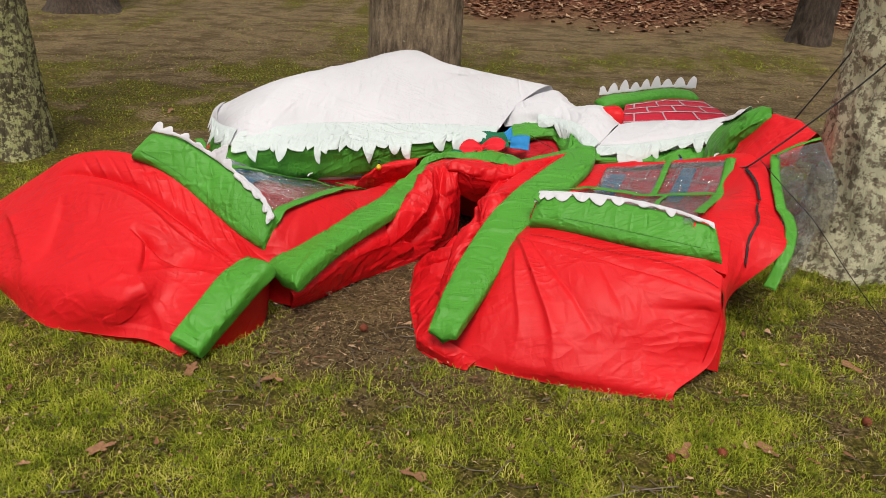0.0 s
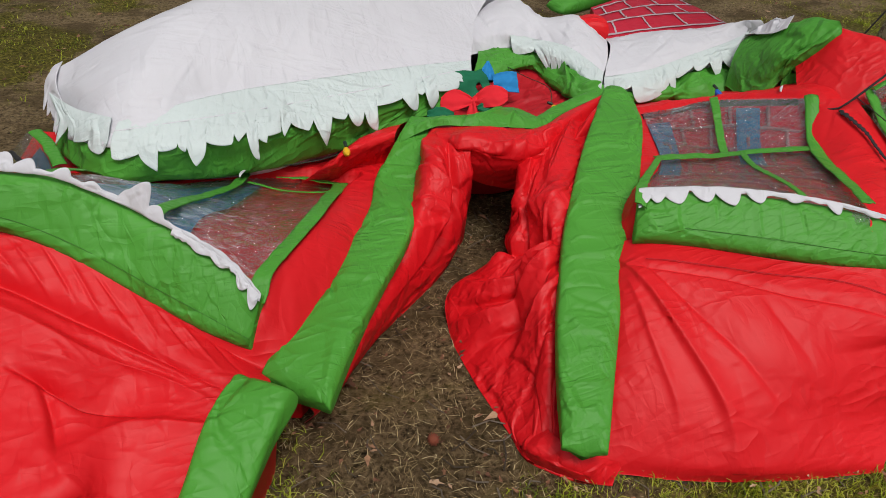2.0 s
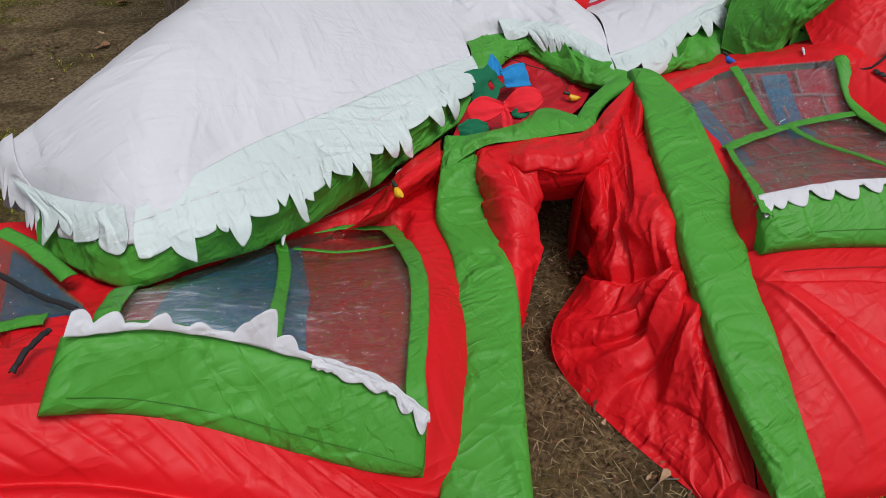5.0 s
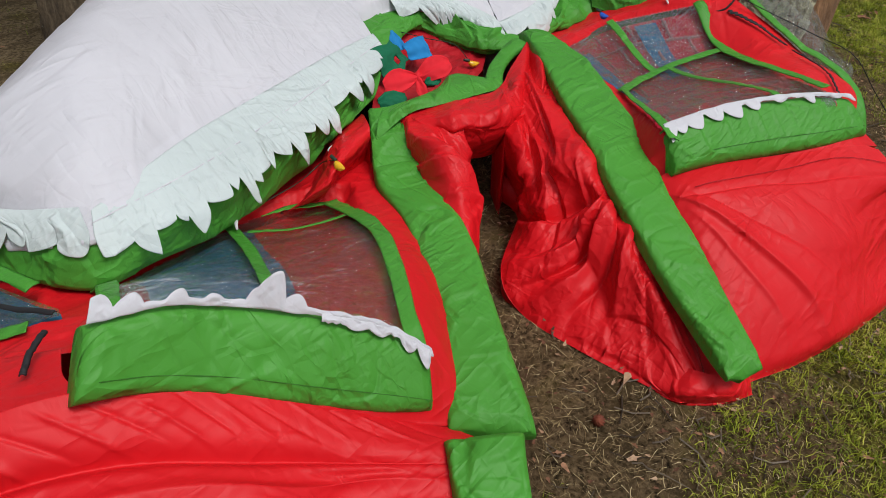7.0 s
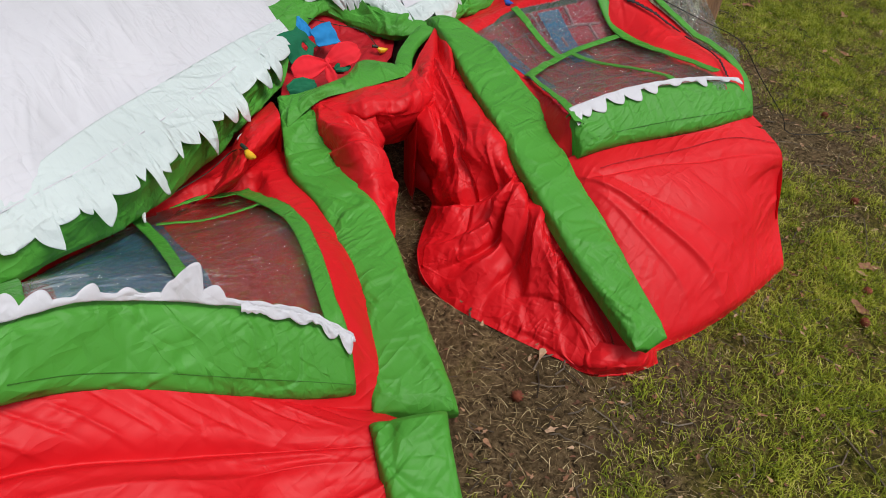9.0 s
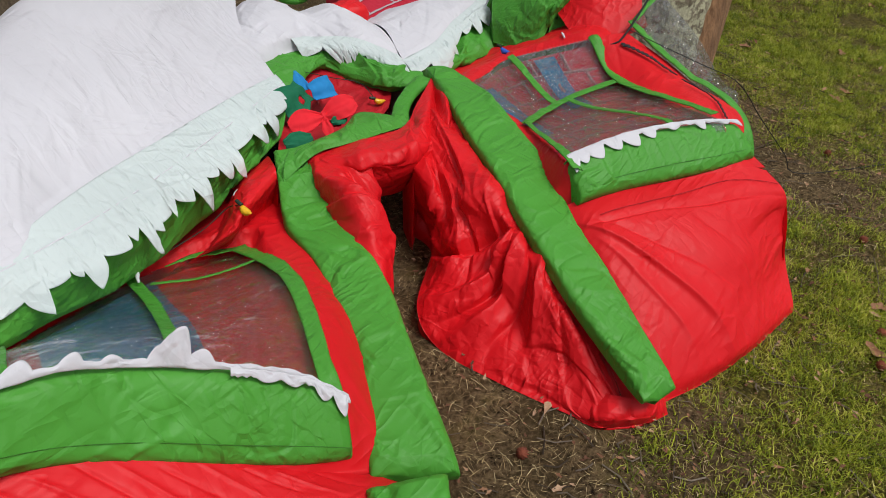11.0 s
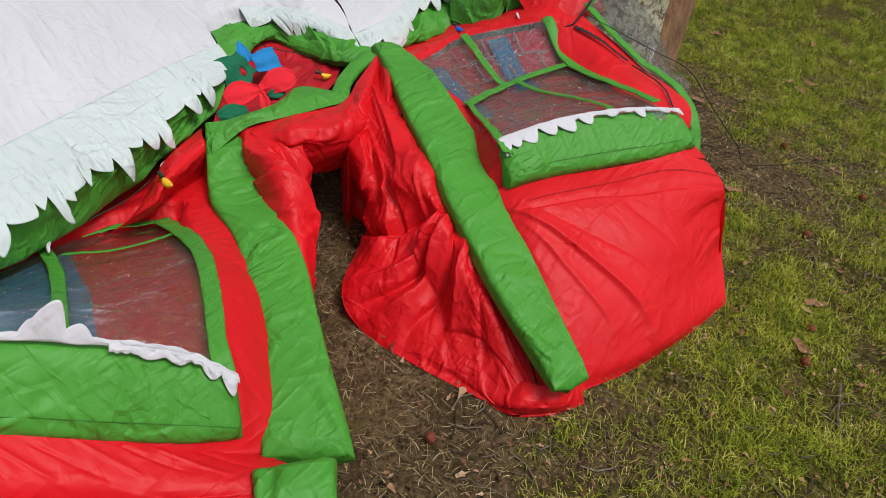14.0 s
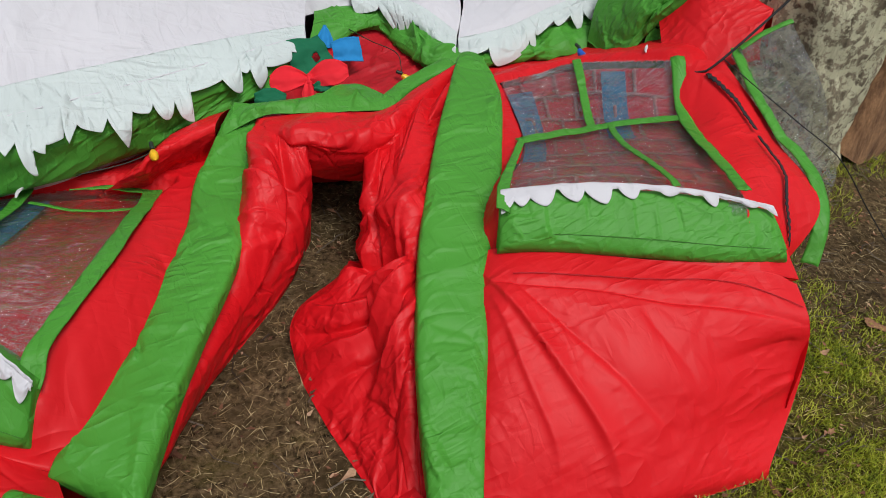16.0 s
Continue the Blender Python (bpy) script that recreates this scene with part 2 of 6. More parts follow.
def varied(name, rough, *stops, clumps=0.0):
    """One colour per loose piece, out of a ramp; clumps of pieces differ in how fresh they are."""
    m, n, l, p = material(name)
    g = n.new("ShaderNodeNewGeometry")
    fresh = g.outputs["Random Per Island"]
    if clumps:
        mix = n.new("ShaderNodeMath")
        mix.operation = "MULTIPLY_ADD"
        mix.inputs[1].default_value = clumps
        l.new(ramp(n, l, tex_noise(n, l, place(n, l), 9, 4, 0.65), (0.36, (0, 0, 0)), (0.64, (1, 1, 1))), mix.inputs[0])
        less = n.new("ShaderNodeMath")
        less.operation = "MULTIPLY"
        less.inputs[1].default_value = 1 - clumps
        l.new(fresh, less.inputs[0])
        l.new(less.outputs[0], mix.inputs[2])
        fresh = mix.outputs[0]
    col = ramp(n, l, fresh, *stops)
    col = mixed(n, l, ramp(n, l, tex_noise(n, l, place(n, l), 120, 3), (0.35, (0, 0, 0)), (0.75, (0.45, 0.45, 0.45))), col, tuple(c * 0.5 for c in stops[0][1]))
    l.new(col, p.inputs["Base Color"])
    p.inputs["Roughness"].default_value = rough
    p.inputs["Specular IOR Level"].default_value = 0.2
    return m


GROUND = ground_material()
BLADE = varied("grass_blades", 0.55, (0.0, (0.03, 0.05, 0.004)), (0.35, (0.20, 0.25, 0.012)), (0.65, (0.37, 0.41, 0.028)), (0.88, (0.54, 0.52, 0.09)), (1.0, (0.66, 0.56, 0.22)), clumps=0.5)
STRAW = varied("dead_grass", 0.8, (0.0, (0.06, 0.036, 0.016)), (0.5, (0.24, 0.16, 0.07)), (0.8, (0.46, 0.35, 0.17)), (1.0, (0.68, 0.56, 0.32)))
LEAF = varied("fallen_leaves", 0.75, (0.0, (0.08, 0.036, 0.020)), (0.4, (0.21, 0.095, 0.052)), (0.75, (0.36, 0.19, 0.105)), (1.0, (0.52, 0.35, 0.22)))
WOODS = varied("dark_woods", 0.9, (0.0, (0.02, 0.025, 0.010)), (1.0, (0.075, 0.075, 0.035)))
TWIG = varied("twigs", 0.9, (0.0, (0.05, 0.035, 0.022)), (1.0, (0.20, 0.16, 0.12)))


def bark_material(name, dark, light, lichen, amount):
    m, n, l, p = material(name)
    pos = place(n, l)
    streak = tex_noise(n, l, place(n, l, (1, 1, 0.22)), 26, 8, 0.65)
    col = ramp(n, l, streak, (0.32, dark), (0.62, light))
    fine = tex_noise(n, l, pos, 70, 6, 0.7)
    col = mixed(n, l, ramp(n, l, fine, (0.4, (0, 0, 0)), (0.7, (0.5, 0.5, 0.5))), col, dark)
    spots = tex_noise(n, l, pos, 27, 8, 0.72)
    col = mixed(n, l, ramp(n, l, spots, (0.66 - amount, (0, 0, 0)), (0.70 - amount * 0.9, (0.9, 0.9, 0.9))), col, lichen)
    l.new(col, p.inputs["Base Color"])
    p.inputs["Roughness"].default_value = 0.95
    b = bumped(n, l, streak, 1.0, 0.03)
    l.new(bumped(n, l, fine, 0.6, 0.006, b), p.inputs["Normal"])
    return m


BARK = bark_material("lichened_bark", (0.075, 0.058, 0.035), (0.38, 0.32, 0.22), (0.66, 0.64, 0.44), 0.20)
BARK_MOSS = bark_material("mossy_bark", (0.03, 0.025, 0.012), (0.17, 0.14, 0.08), (0.44, 0.44, 0.20), 0.18)
BARK_BROWN = bark_material("brown_bark", (0.05, 0.034, 0.021), (0.34, 0.25, 0.155), (0.34, 0.33, 0.22), 0.04)
BARK_FAR = bark_material("dark_bark", (0.02, 0.014, 0.01), (0.10, 0.07, 0.05), (0.18, 0.17, 0.1), 0.0)
BARE_WOOD = bark_material("bare_brown_wood", (0.11, 0.052, 0.024), (0.38, 0.205, 0.10), (0.2, 0.15, 0.1), 0.0)

# ---- shape of the collapsed house: coarse control nets, in metres ----
WALL_L_LOW = [[(-2.137, 3.059, 0.1), (-1.787, 3.069, 0.33), (-1.544, 3.03, 0.47), (-1.26, 2.95, 0.5), (-0.98, 2.82, 0.39), (-0.64, 2.62, 0.17)],
    [(-2.035, 2.884, 0.1), (-1.681, 2.871, 0.3), (-1.426, 2.84, 0.39), (-1.17, 2.76, 0.38), (-0.9, 2.64, 0.27), (-0.625, 2.50, 0.20)],
    [(-1.959, 2.783, 0.07), (-1.605, 2.656, 0.2), (-1.324, 2.556, 0.26), (-1.115, 2.529, 0.27), (-0.934, 2.597, 0.22), (-0.635, 2.415, 0.20)],
    [(-1.866, 2.692, 0.04), (-1.529, 2.478, 0.13), (-1.274, 2.362, 0.18), (-1.098, 2.315, 0.19), (-0.969, 2.379, 0.16), (-0.725, 2.28, 0.12)],
    [(-1.816, 2.67, 0), (-1.49, 2.392, 0), (-1.286, 2.325, 0.01), (-1.153, 2.287, 0.02), (-1.031, 2.269, 0.02), (-0.887, 2.201, 0)]]
WALL_L_UP = [[(-1.28, 2.93, 0.4), (-1.05, 2.8, 0.33), (-0.84, 2.7, 0.26), (-0.66, 2.61, 0.19), (-0.56, 2.57, 0.12)],
    [(-1.22, 2.98, 0.44), (-1.03, 2.88, 0.41), (-0.83, 2.78, 0.35), (-0.64, 2.68, 0.29), (-0.51, 2.63, 0.16)],
    [(-1.17, 3.15, 0.44), (-0.93, 3.08, 0.42), (-0.7, 3, 0.38), (-0.5, 2.9, 0.34), (-0.36, 2.85, 0.21)],
    [(-1.09, 3.28, 0.36), (-0.86, 3.22, 0.33), (-0.62, 3.17, 0.31), (-0.4, 3.09, 0.31), (-0.24, 3.05, 0.23)],
    [(-0.92, 3.58, 0.2), (-0.68, 3.6, 0.19), (-0.42, 3.64, 0.18), (-0.16, 3.68, 0.18), (0.02, 3.58, 0.22)],
    [(-0.88, 3.75, 0.18), (-0.62, 3.8, 0.17), (-0.36, 3.85, 0.16), (-0.1, 3.9, 0.17), (0.1, 3.8, 0.2)]]
WALL_R_LOW = [[(0.29, 2.79, 0.22), (0.43, 2.7, 0.36), (0.72, 2.53, 0.37), (0.98, 2.37, 0.38), (1.06, 2.31, 0.36)],
    [(0.28, 2.68, 0.2), (0.35, 2.588, 0.33), (0.533, 2.479, 0.345), (0.773, 2.358, 0.34), (1.035, 2.223, 0.315)],
    [(0.225, 2.58, 0.16), (0.284, 2.482, 0.26), (0.428, 2.369, 0.265), (0.666, 2.256, 0.26), (1.048, 2.188, 0.2)],
    [(0.14, 2.41, 0.1), (0.218, 2.354, 0.16), (0.37, 2.254, 0.165), (0.6, 2.171, 0.15), (1.01, 2.14, 0.09)],
    [(0.07, 2.29, 0.02), (0.186, 2.252, 0.06), (0.329, 2.17, 0.06), (0.534, 2.103, 0.06), (0.883, 2.061, 0.035)],
    [(0.03, 2.245, 0), (0.177, 2.215, 0), (0.332, 2.154, 0), (0.564, 2.091, 0), (0.868, 2.041, 0)]]
WALL_R_UP = [[(0.31, 2.75, 0.24), (0.44, 2.68, 0.33), (0.72, 2.52, 0.36), (0.98, 2.36, 0.375), (1.08, 2.32, 0.36)],
    [(0.42, 2.93, 0.31), (0.5, 2.85, 0.385), (0.85, 2.72, 0.45), (1.02, 2.52, 0.435), (1.15, 2.5, 0.41)],
    [(0.58, 3.16, 0.37), (0.7, 3.09, 0.385), (1, 3.1, 0.34), (1.27, 2.98, 0.41), (1.37, 2.93, 0.45)],
    [(0.72, 3.4, 0.37), (0.86, 3.47, 0.37), (1.18, 3.46, 0.4), (1.37, 3.18, 0.52), (1.46, 3.12, 0.51)],
    [(0.85, 3.62, 0.31), (1, 3.62, 0.31), (1.28, 3.56, 0.34), (1.46, 3.33, 0.5), (1.56, 3.2, 0.53)],
    [(0.95, 3.9, 0.24), (1.1, 3.9, 0.24), (1.4, 3.85, 0.25), (1.6, 3.55, 0.4), (1.7, 3.3, 0.5)]]
JAMB_L = [[(0.017, 3.602, 0.27), (-0.034, 3.486, 0.16), (-0.192, 3.13, 0.18), (-0.301, 2.959, 0.13), (-0.433, 2.785, 0.05)],
    [(0.053, 3.454, 0.37), (-0.023, 3.24, 0.36), (-0.099, 3.07, 0.29), (-0.172, 2.964, 0.19), (-0.28, 2.867, 0.05)],
    [(0.122, 3.3, 0.39), (0.094, 3.242, 0.3), (0.06, 3.183, 0.15), (-0.014, 3.1, 0.05), (-0.261, 2.884, 0)],
    [(0.128, 3.306, 0.33), (0.144, 3.319, 0.2), (0.122, 3.28, 0.04), (-0.012, 3.107, 0), (-0.26, 2.882, -0.01)]]
LINTEL = [[(0.064, 3.506, 0.36), (0.21, 3.452, 0.38), (0.389, 3.389, 0.37), (0.55, 3.443, 0.4), (0.741, 3.527, 0.42)],
    [(0.041, 3.388, 0.37), (0.132, 3.302, 0.395), (0.312, 3.284, 0.38), (0.494, 3.341, 0.4), (0.671, 3.402, 0.41)],
    [(0.115, 3.294, 0.34), (0.162, 3.267, 0.33), (0.276, 3.234, 0.33), (0.41, 3.247, 0.37), (0.577, 3.274, 0.39)],
    [(0.137, 3.323, 0.24), (0.217, 3.327, 0.2), (0.341, 3.329, 0.17), (0.339, 3.235, 0.29), (0.431, 3.138, 0.36)]]
TUBE_MID_R = [[(0.416, 3.415, 0.38), (0.529, 3.499, 0.385), (0.64, 3.544, 0.4), (0.733, 3.555, 0.425)]]
SILL_L_TOP = [[(-1.19, 2.98, 0.6), (-1.06, 2.95, 0.585), (-0.94, 2.915, 0.53), (-0.81, 2.835, 0.475), (-0.69, 2.763, 0.405), (-0.625, 2.69, 0.345)]]
SILL_L_BOT = [[(-1.265, 2.895, 0.52), (-1.145, 2.887, 0.455), (-1.016, 2.825, 0.39), (-0.889, 2.749, 0.325), (-0.771, 2.675, 0.27), (-0.668, 2.625, 0.228)]]
SILL_R_TOP = [[(0.445, 2.78, 0.462), (0.6, 2.72, 0.488), (0.78, 2.635, 0.50), (0.94, 2.535, 0.503), (1.06, 2.455, 0.49)]]
SILL_R_BOT = [[(0.395, 2.672, 0.385), (0.56, 2.6, 0.385), (0.74, 2.505, 0.388), (0.9, 2.42, 0.39), (1.07, 2.355, 0.39)]]
ROOF = [[(-1.158, 3.756, 0.36), (-0.994, 3.48, 0.385), (-0.672, 3.449, 0.38), (-0.304, 3.582, 0.36), (0.066, 3.749, 0.35), (0.335, 3.911, 0.34)],
    [(-1.194, 3.86, 0.4), (-0.967, 3.508, 0.44), (-0.645, 3.628, 0.46), (-0.266, 3.763, 0.44), (0.072, 3.895, 0.41), (0.369, 3.998, 0.38)],
    [(-1.204, 3.898, 0.43), (-0.925, 3.668, 0.55), (-0.607, 3.864, 0.59), (-0.197, 4.125, 0.61), (0.13, 4.264, 0.56), (0.537, 4.397, 0.45)],
    [(-1.199, 3.977, 0.44), (-0.853, 4.042, 0.6), (-0.505, 4.301, 0.65), (-0.167, 4.516, 0.7), (0.111, 4.417, 0.64), (0.746, 4.68, 0.48)],
    [(-1.25, 4, 0.25), (-0.95, 4.45, 0.3), (-0.6, 4.65, 0.4), (-0.18, 4.68, 0.5), (0.2, 4.75, 0.4), (0.8, 4.85, 0.25)]]
ROOF_MID = [[(0.419, 4.185, 0.34), (0.601, 4.151, 0.38), (0.685, 4.102, 0.38), (0.781, 3.96, 0.37), (0.845, 3.748, 0.33)],
    [(0.428, 4.256, 0.4), (0.622, 4.219, 0.46), (0.741, 4.2, 0.42), (0.848, 4.04, 0.45), (0.961, 3.905, 0.39)],
    [(0.527, 4.404, 0.44), (0.744, 4.502, 0.5), (0.829, 4.322, 0.45), (0.98, 4.278, 0.47), (1.07, 4.114, 0.4)],
    [(0.55, 4.8, 0.25), (0.75, 4.85, 0.3), (0.95, 4.75, 0.3), (1.15, 4.6, 0.3), (1.22, 4.4, 0.3)]]
ROOF_R = [[(0.855, 3.74, 0.32), (1.083, 3.739, 0.33), (1.303, 3.824, 0.35), (1.502, 3.832, 0.39), (1.643, 3.881, 0.44)],
    [(0.933, 3.859, 0.38), (1.143, 3.864, 0.41), (1.387, 3.931, 0.43), (1.598, 3.961, 0.48), (1.73, 4, 0.49)],
    [(1.076, 4.122, 0.4), (1.336, 4.128, 0.43), (1.553, 4.105, 0.45), (1.691, 4.001, 0.5), (1.779, 3.971, 0.51)],
    [(1.1, 4.5, 0.25), (1.35, 4.4, 0.3), (1.5, 4.25, 0.3), (1.65, 4.1, 0.3), (1.8, 3.9, 0.35)]]
EAVE_L = [[(-1.04, 3.444, 0.28), (-0.859, 3.447, 0.275), (-0.632, 3.472, 0.255), (-0.302, 3.589, 0.245), (0.139, 3.737, 0.29)]]
EAVE_SIDE = [[(-1.19, 3.7, 0.26), (-1.04, 3.444, 0.28)]]
EAVE_MID = [[(0.511, 4.271, 0.36), (0.585, 4.168, 0.38), (0.73, 4.165, 0.39), (0.814, 4.066, 0.39), (0.824, 3.887, 0.37), (0.893, 3.769, 0.33)],
    [(0.385, 4.011, 0.31), (0.482, 4.006, 0.31), (0.678, 4.051, 0.33), (0.72, 3.91, 0.31), (0.765, 3.70, 0.32), (0.885, 3.66, 0.33)]]
EAVE_R = [[(0.761, 3.687, 0.3), (1.153, 3.702, 0.29), (1.383, 3.691, 0.29), (1.551, 3.643, 0.31), (1.627, 3.555, 0.36)]]
LUMP_G = [[(1.435, 3.7, 0.34), (1.405, 3.47, 0.37), (1.491, 3.433, 0.5), (1.569, 3.382, 0.6)],
    [(1.476, 3.747, 0.46), (1.467, 3.576, 0.52), (1.491, 3.422, 0.62), (1.593, 3.356, 0.68)],
    [(1.57, 3.819, 0.5), (1.604, 3.713, 0.58), (1.618, 3.544, 0.68), (1.615, 3.419, 0.7)],
    [(1.55, 3.9, 0.25), (1.65, 3.85, 0.35), (1.75, 3.7, 0.45), (1.8, 3.55, 0.45)]]
LUMP_R = [[(1.38, 3.22, 0.46), (1.44, 3.16, 0.49), (1.5, 3.1, 0.51), (1.6, 3.04, 0.55)],
    [(1.46, 3.36, 0.51), (1.49, 3.26, 0.555), (1.55, 3.19, 0.585), (1.64, 3.1, 0.61)],
    [(1.54, 3.48, 0.56), (1.55, 3.34, 0.625), (1.61, 3.25, 0.65), (1.69, 3.13, 0.655)],
    [(1.62, 3.52, 0.6), (1.63, 3.42, 0.67), (1.69, 3.3, 0.68), (1.74, 3.16, 0.65)],
    [(1.7, 3.62, 0.45), (1.77, 3.55, 0.45), (1.85, 3.4, 0.45), (1.88, 3.22, 0.45)]]
CHIM = [[(1.112, 4.218, 0.36), (1.394, 4.231, 0.38), (1.845, 4.231, 0.4)],
    [(1.148, 4.335, 0.4), (1.438, 4.421, 0.42), (1.795, 4.412, 0.42)],
    [(1.217, 4.569, 0.41), (1.516, 4.682, 0.43), (1.742, 4.669, 0.43)]]
CHIM_TOP = [[(1.077, 4.698, 0.42), (1.317, 4.807, 0.43), (1.576, 4.924, 0.44), (1.788, 4.931, 0.44)]]
CHIM_SLEEVE = [[(0.982, 4.348, 0.44), (1.065, 4.274, 0.47), (1.134, 4.271, 0.46)]]
SIDE_R = [[(1.36, 3.17, 0.5), (1.42, 3.13, 0.53), (1.48, 3.08, 0.54)],
    [(1.27, 2.99, 0.415), (1.37, 2.95, 0.485), (1.46, 2.88, 0.48)],
    [(1.15, 2.77, 0.455), (1.33, 2.8, 0.465), (1.43, 2.74, 0.435)],
    [(1.04, 2.56, 0.44), (1.2, 2.6, 0.455), (1.36, 2.5, 0.385)],
    [(1.05, 2.30, 0.345), (1.11, 2.35, 0.30), (1.16, 2.42, 0.22)],
    [(1.04, 2.205, 0.27), (1.045, 2.235, 0.20), (1.12, 2.31, 0.13)],
    [(0.985, 2.14, 0.10), (1.02, 2.175, 0.05), (1.09, 2.23, 0)]]
PLASTIC_R = [[(1.5, 3.08, 0.56), (1.6, 3.07, 0.62), (1.69, 3.04, 0.665)],
    [(1.47, 2.93, 0.5), (1.58, 2.88, 0.54), (1.7, 2.84, 0.52)],
    [(1.43, 2.74, 0.43), (1.52, 2.7, 0.45), (1.6, 2.68, 0.42)],
    [(1.41, 2.64, 0.4), (1.47, 2.61, 0.42), (1.505, 2.58, 0.42)],
    [(1.35, 2.5, 0.34), (1.4, 2.52, 0.34), (1.47, 2.54, 0.31)],
    [(1.33, 2.45, 0.27), (1.36, 2.48, 0.26), (1.42, 2.52, 0.24)]]
TRIM_R1 = [[(1.525, 3.09, 0.57), (1.475, 2.93, 0.51), (1.435, 2.74, 0.445)]]
TRIM_R2 = [[(1.52, 3.07, 0.58), (1.6, 3.06, 0.63), (1.68, 3.04, 0.67)]]
ZIP_R = [[(1.395, 3.06, 0.55), (1.39, 2.92, 0.5), (1.36, 2.79, 0.47)]]
PANE_L = [[(-1.14, 2.97, 0.5), (-1.02, 2.93, 0.47), (-0.885, 2.85, 0.43), (-0.77, 2.79, 0.38), (-0.635, 2.7, 0.31)],
    [(-1.1, 3.08, 0.51), (-0.97, 3.02, 0.49), (-0.842, 2.93, 0.465), (-0.72, 2.86, 0.415), (-0.61, 2.785, 0.35)],
    [(-1.05, 3.24, 0.43), (-0.86, 3.21, 0.38), (-0.69, 3.17, 0.34), (-0.53, 3.12, 0.32), (-0.415, 3.095, 0.325)],
    [(-1.02, 3.36, 0.33), (-0.83, 3.38, 0.28), (-0.63, 3.38, 0.25), (-0.46, 3.37, 0.22), (-0.315, 3.36, 0.215)],
    [(-1, 3.46, 0.24), (-0.8, 3.5, 0.22), (-0.6, 3.53, 0.2), (-0.42, 3.545, 0.165), (-0.254, 3.445, 0.167)]]
PANE_R = [[(0.47, 2.72, 0.43), (0.64, 2.66, 0.435), (0.8, 2.58, 0.435), (0.96, 2.45, 0.45)],
    [(0.46, 2.79, 0.465), (0.65, 2.75, 0.475), (0.854, 2.67, 0.48), (1.01, 2.52, 0.505)],
    [(0.72, 3.07, 0.385), (0.87, 3.09, 0.36), (1.02, 3.11, 0.345), (1.275, 2.99, 0.415)],
    [(0.88, 3.46, 0.365), (1.02, 3.45, 0.38), (1.18, 3.44, 0.405), (1.365, 3.17, 0.52)]]
SIDE_L = [[(-1.305, 3.984, 0.22), (-1.156, 3.844, 0.25), (-1.087, 3.612, 0.26), (-0.98, 3.491, 0.23)],
    [(-1.338, 3.83, 0.2), (-1.219, 3.726, 0.22), (-1.166, 3.52, 0.26), (-1.062, 3.375, 0.3)],
    [(-1.366, 3.64, 0.22), (-1.31, 3.47, 0.28), (-1.242, 3.318, 0.36), (-1.111, 3.277, 0.34)],
    [(-1.389, 3.461, 0.25), (-1.339, 3.316, 0.33), (-1.291, 3.205, 0.4), (-1.172, 3.17, 0.37)]]
INNER = [[(0.072, 3.671, 0.28), (0.222, 3.591, 0.27), (0.387, 3.565, 0.27), (0.657, 3.67, 0.27)],
    [(0.289, 3.899, 0.27), (0.426, 3.841, 0.25), (0.58, 3.81, 0.26), (0.781, 3.762, 0.27)],
    [(0.497, 4.174, 0.27), (0.641, 4.11, 0.3), (0.733, 4.088, 0.32), (0.825, 3.824, 0.28)],
    [(0.571, 4.307, 0.3), (0.737, 4.263, 0.32), (0.815, 4.212, 0.33), (0.945, 3.948, 0.3)]]
MISC = [[(0.31, 3.749, 0.385), (0.464, 3.808, 0.34), (0.634, 3.724, 0.3), (-0.268, 3.449, 0.335), (1.27, 3.55, 0.4)]]
TOP_L = [[(-0.439, 3.587, 0.1), (-0.282, 3.548, 0.12), (-0.161, 3.558, 0.14), (-0.063, 3.574, 0.14)],
    [(-0.422, 3.544, 0.15), (-0.331, 3.433, 0.275), (-0.214, 3.458, 0.315), (-0.081, 3.503, 0.33)],
    [(-0.352, 3.559, 0.14), (-0.31, 3.481, 0.265), (-0.194, 3.541, 0.31), (-0.026, 3.59, 0.335)],
    [(-0.296, 3.63, 0.1), (-0.244, 3.592, 0.2), (-0.115, 3.665, 0.24), (0.062, 3.711, 0.27)]]
ZIP_R2 = [[(1.34, 2.76, 0.47), (1.31, 2.69, 0.47), (1.282, 2.6, 0.46), (1.225, 2.52, 0.45), (1.2, 2.45, 0.42)]]
TRIM_R1B = [[(1.440, 2.76, 0.45), (1.438, 2.66, 0.43), (1.40, 2.55, 0.4), (1.34, 2.46, 0.33), (1.3, 2.42, 0.25)]]
ROOF_CORNER = [[(-1.136, 3.674, 0.365), (-1.062, 3.567, 0.41), (-0.987, 3.511, 0.43), (-0.908, 3.507, 0.425)],
    [(-1.137, 3.644, 0.35), (-1.063, 3.531, 0.39), (-0.992, 3.463, 0.41), (-0.912, 3.467, 0.405)],
    [(-1.137, 3.648, 0.315), (-1.066, 3.534, 0.35), (-0.995, 3.464, 0.36), (-0.913, 3.473, 0.355)]]
SIDE_PANE = [[(-1.309, 3.879, 0.27), (-1.234, 3.695, 0.29), (-1.19, 3.53, 0.31), (-1.142, 3.353, 0.345)],
    [(-1.348, 3.661, 0.27), (-1.278, 3.552, 0.29), (-1.222, 3.442, 0.32), (-1.146, 3.336, 0.35)],
    [(-1.38, 3.45, 0.29), (-1.313, 3.4, 0.32), (-1.247, 3.354, 0.35), (-1.15, 3.313, 0.36)]]
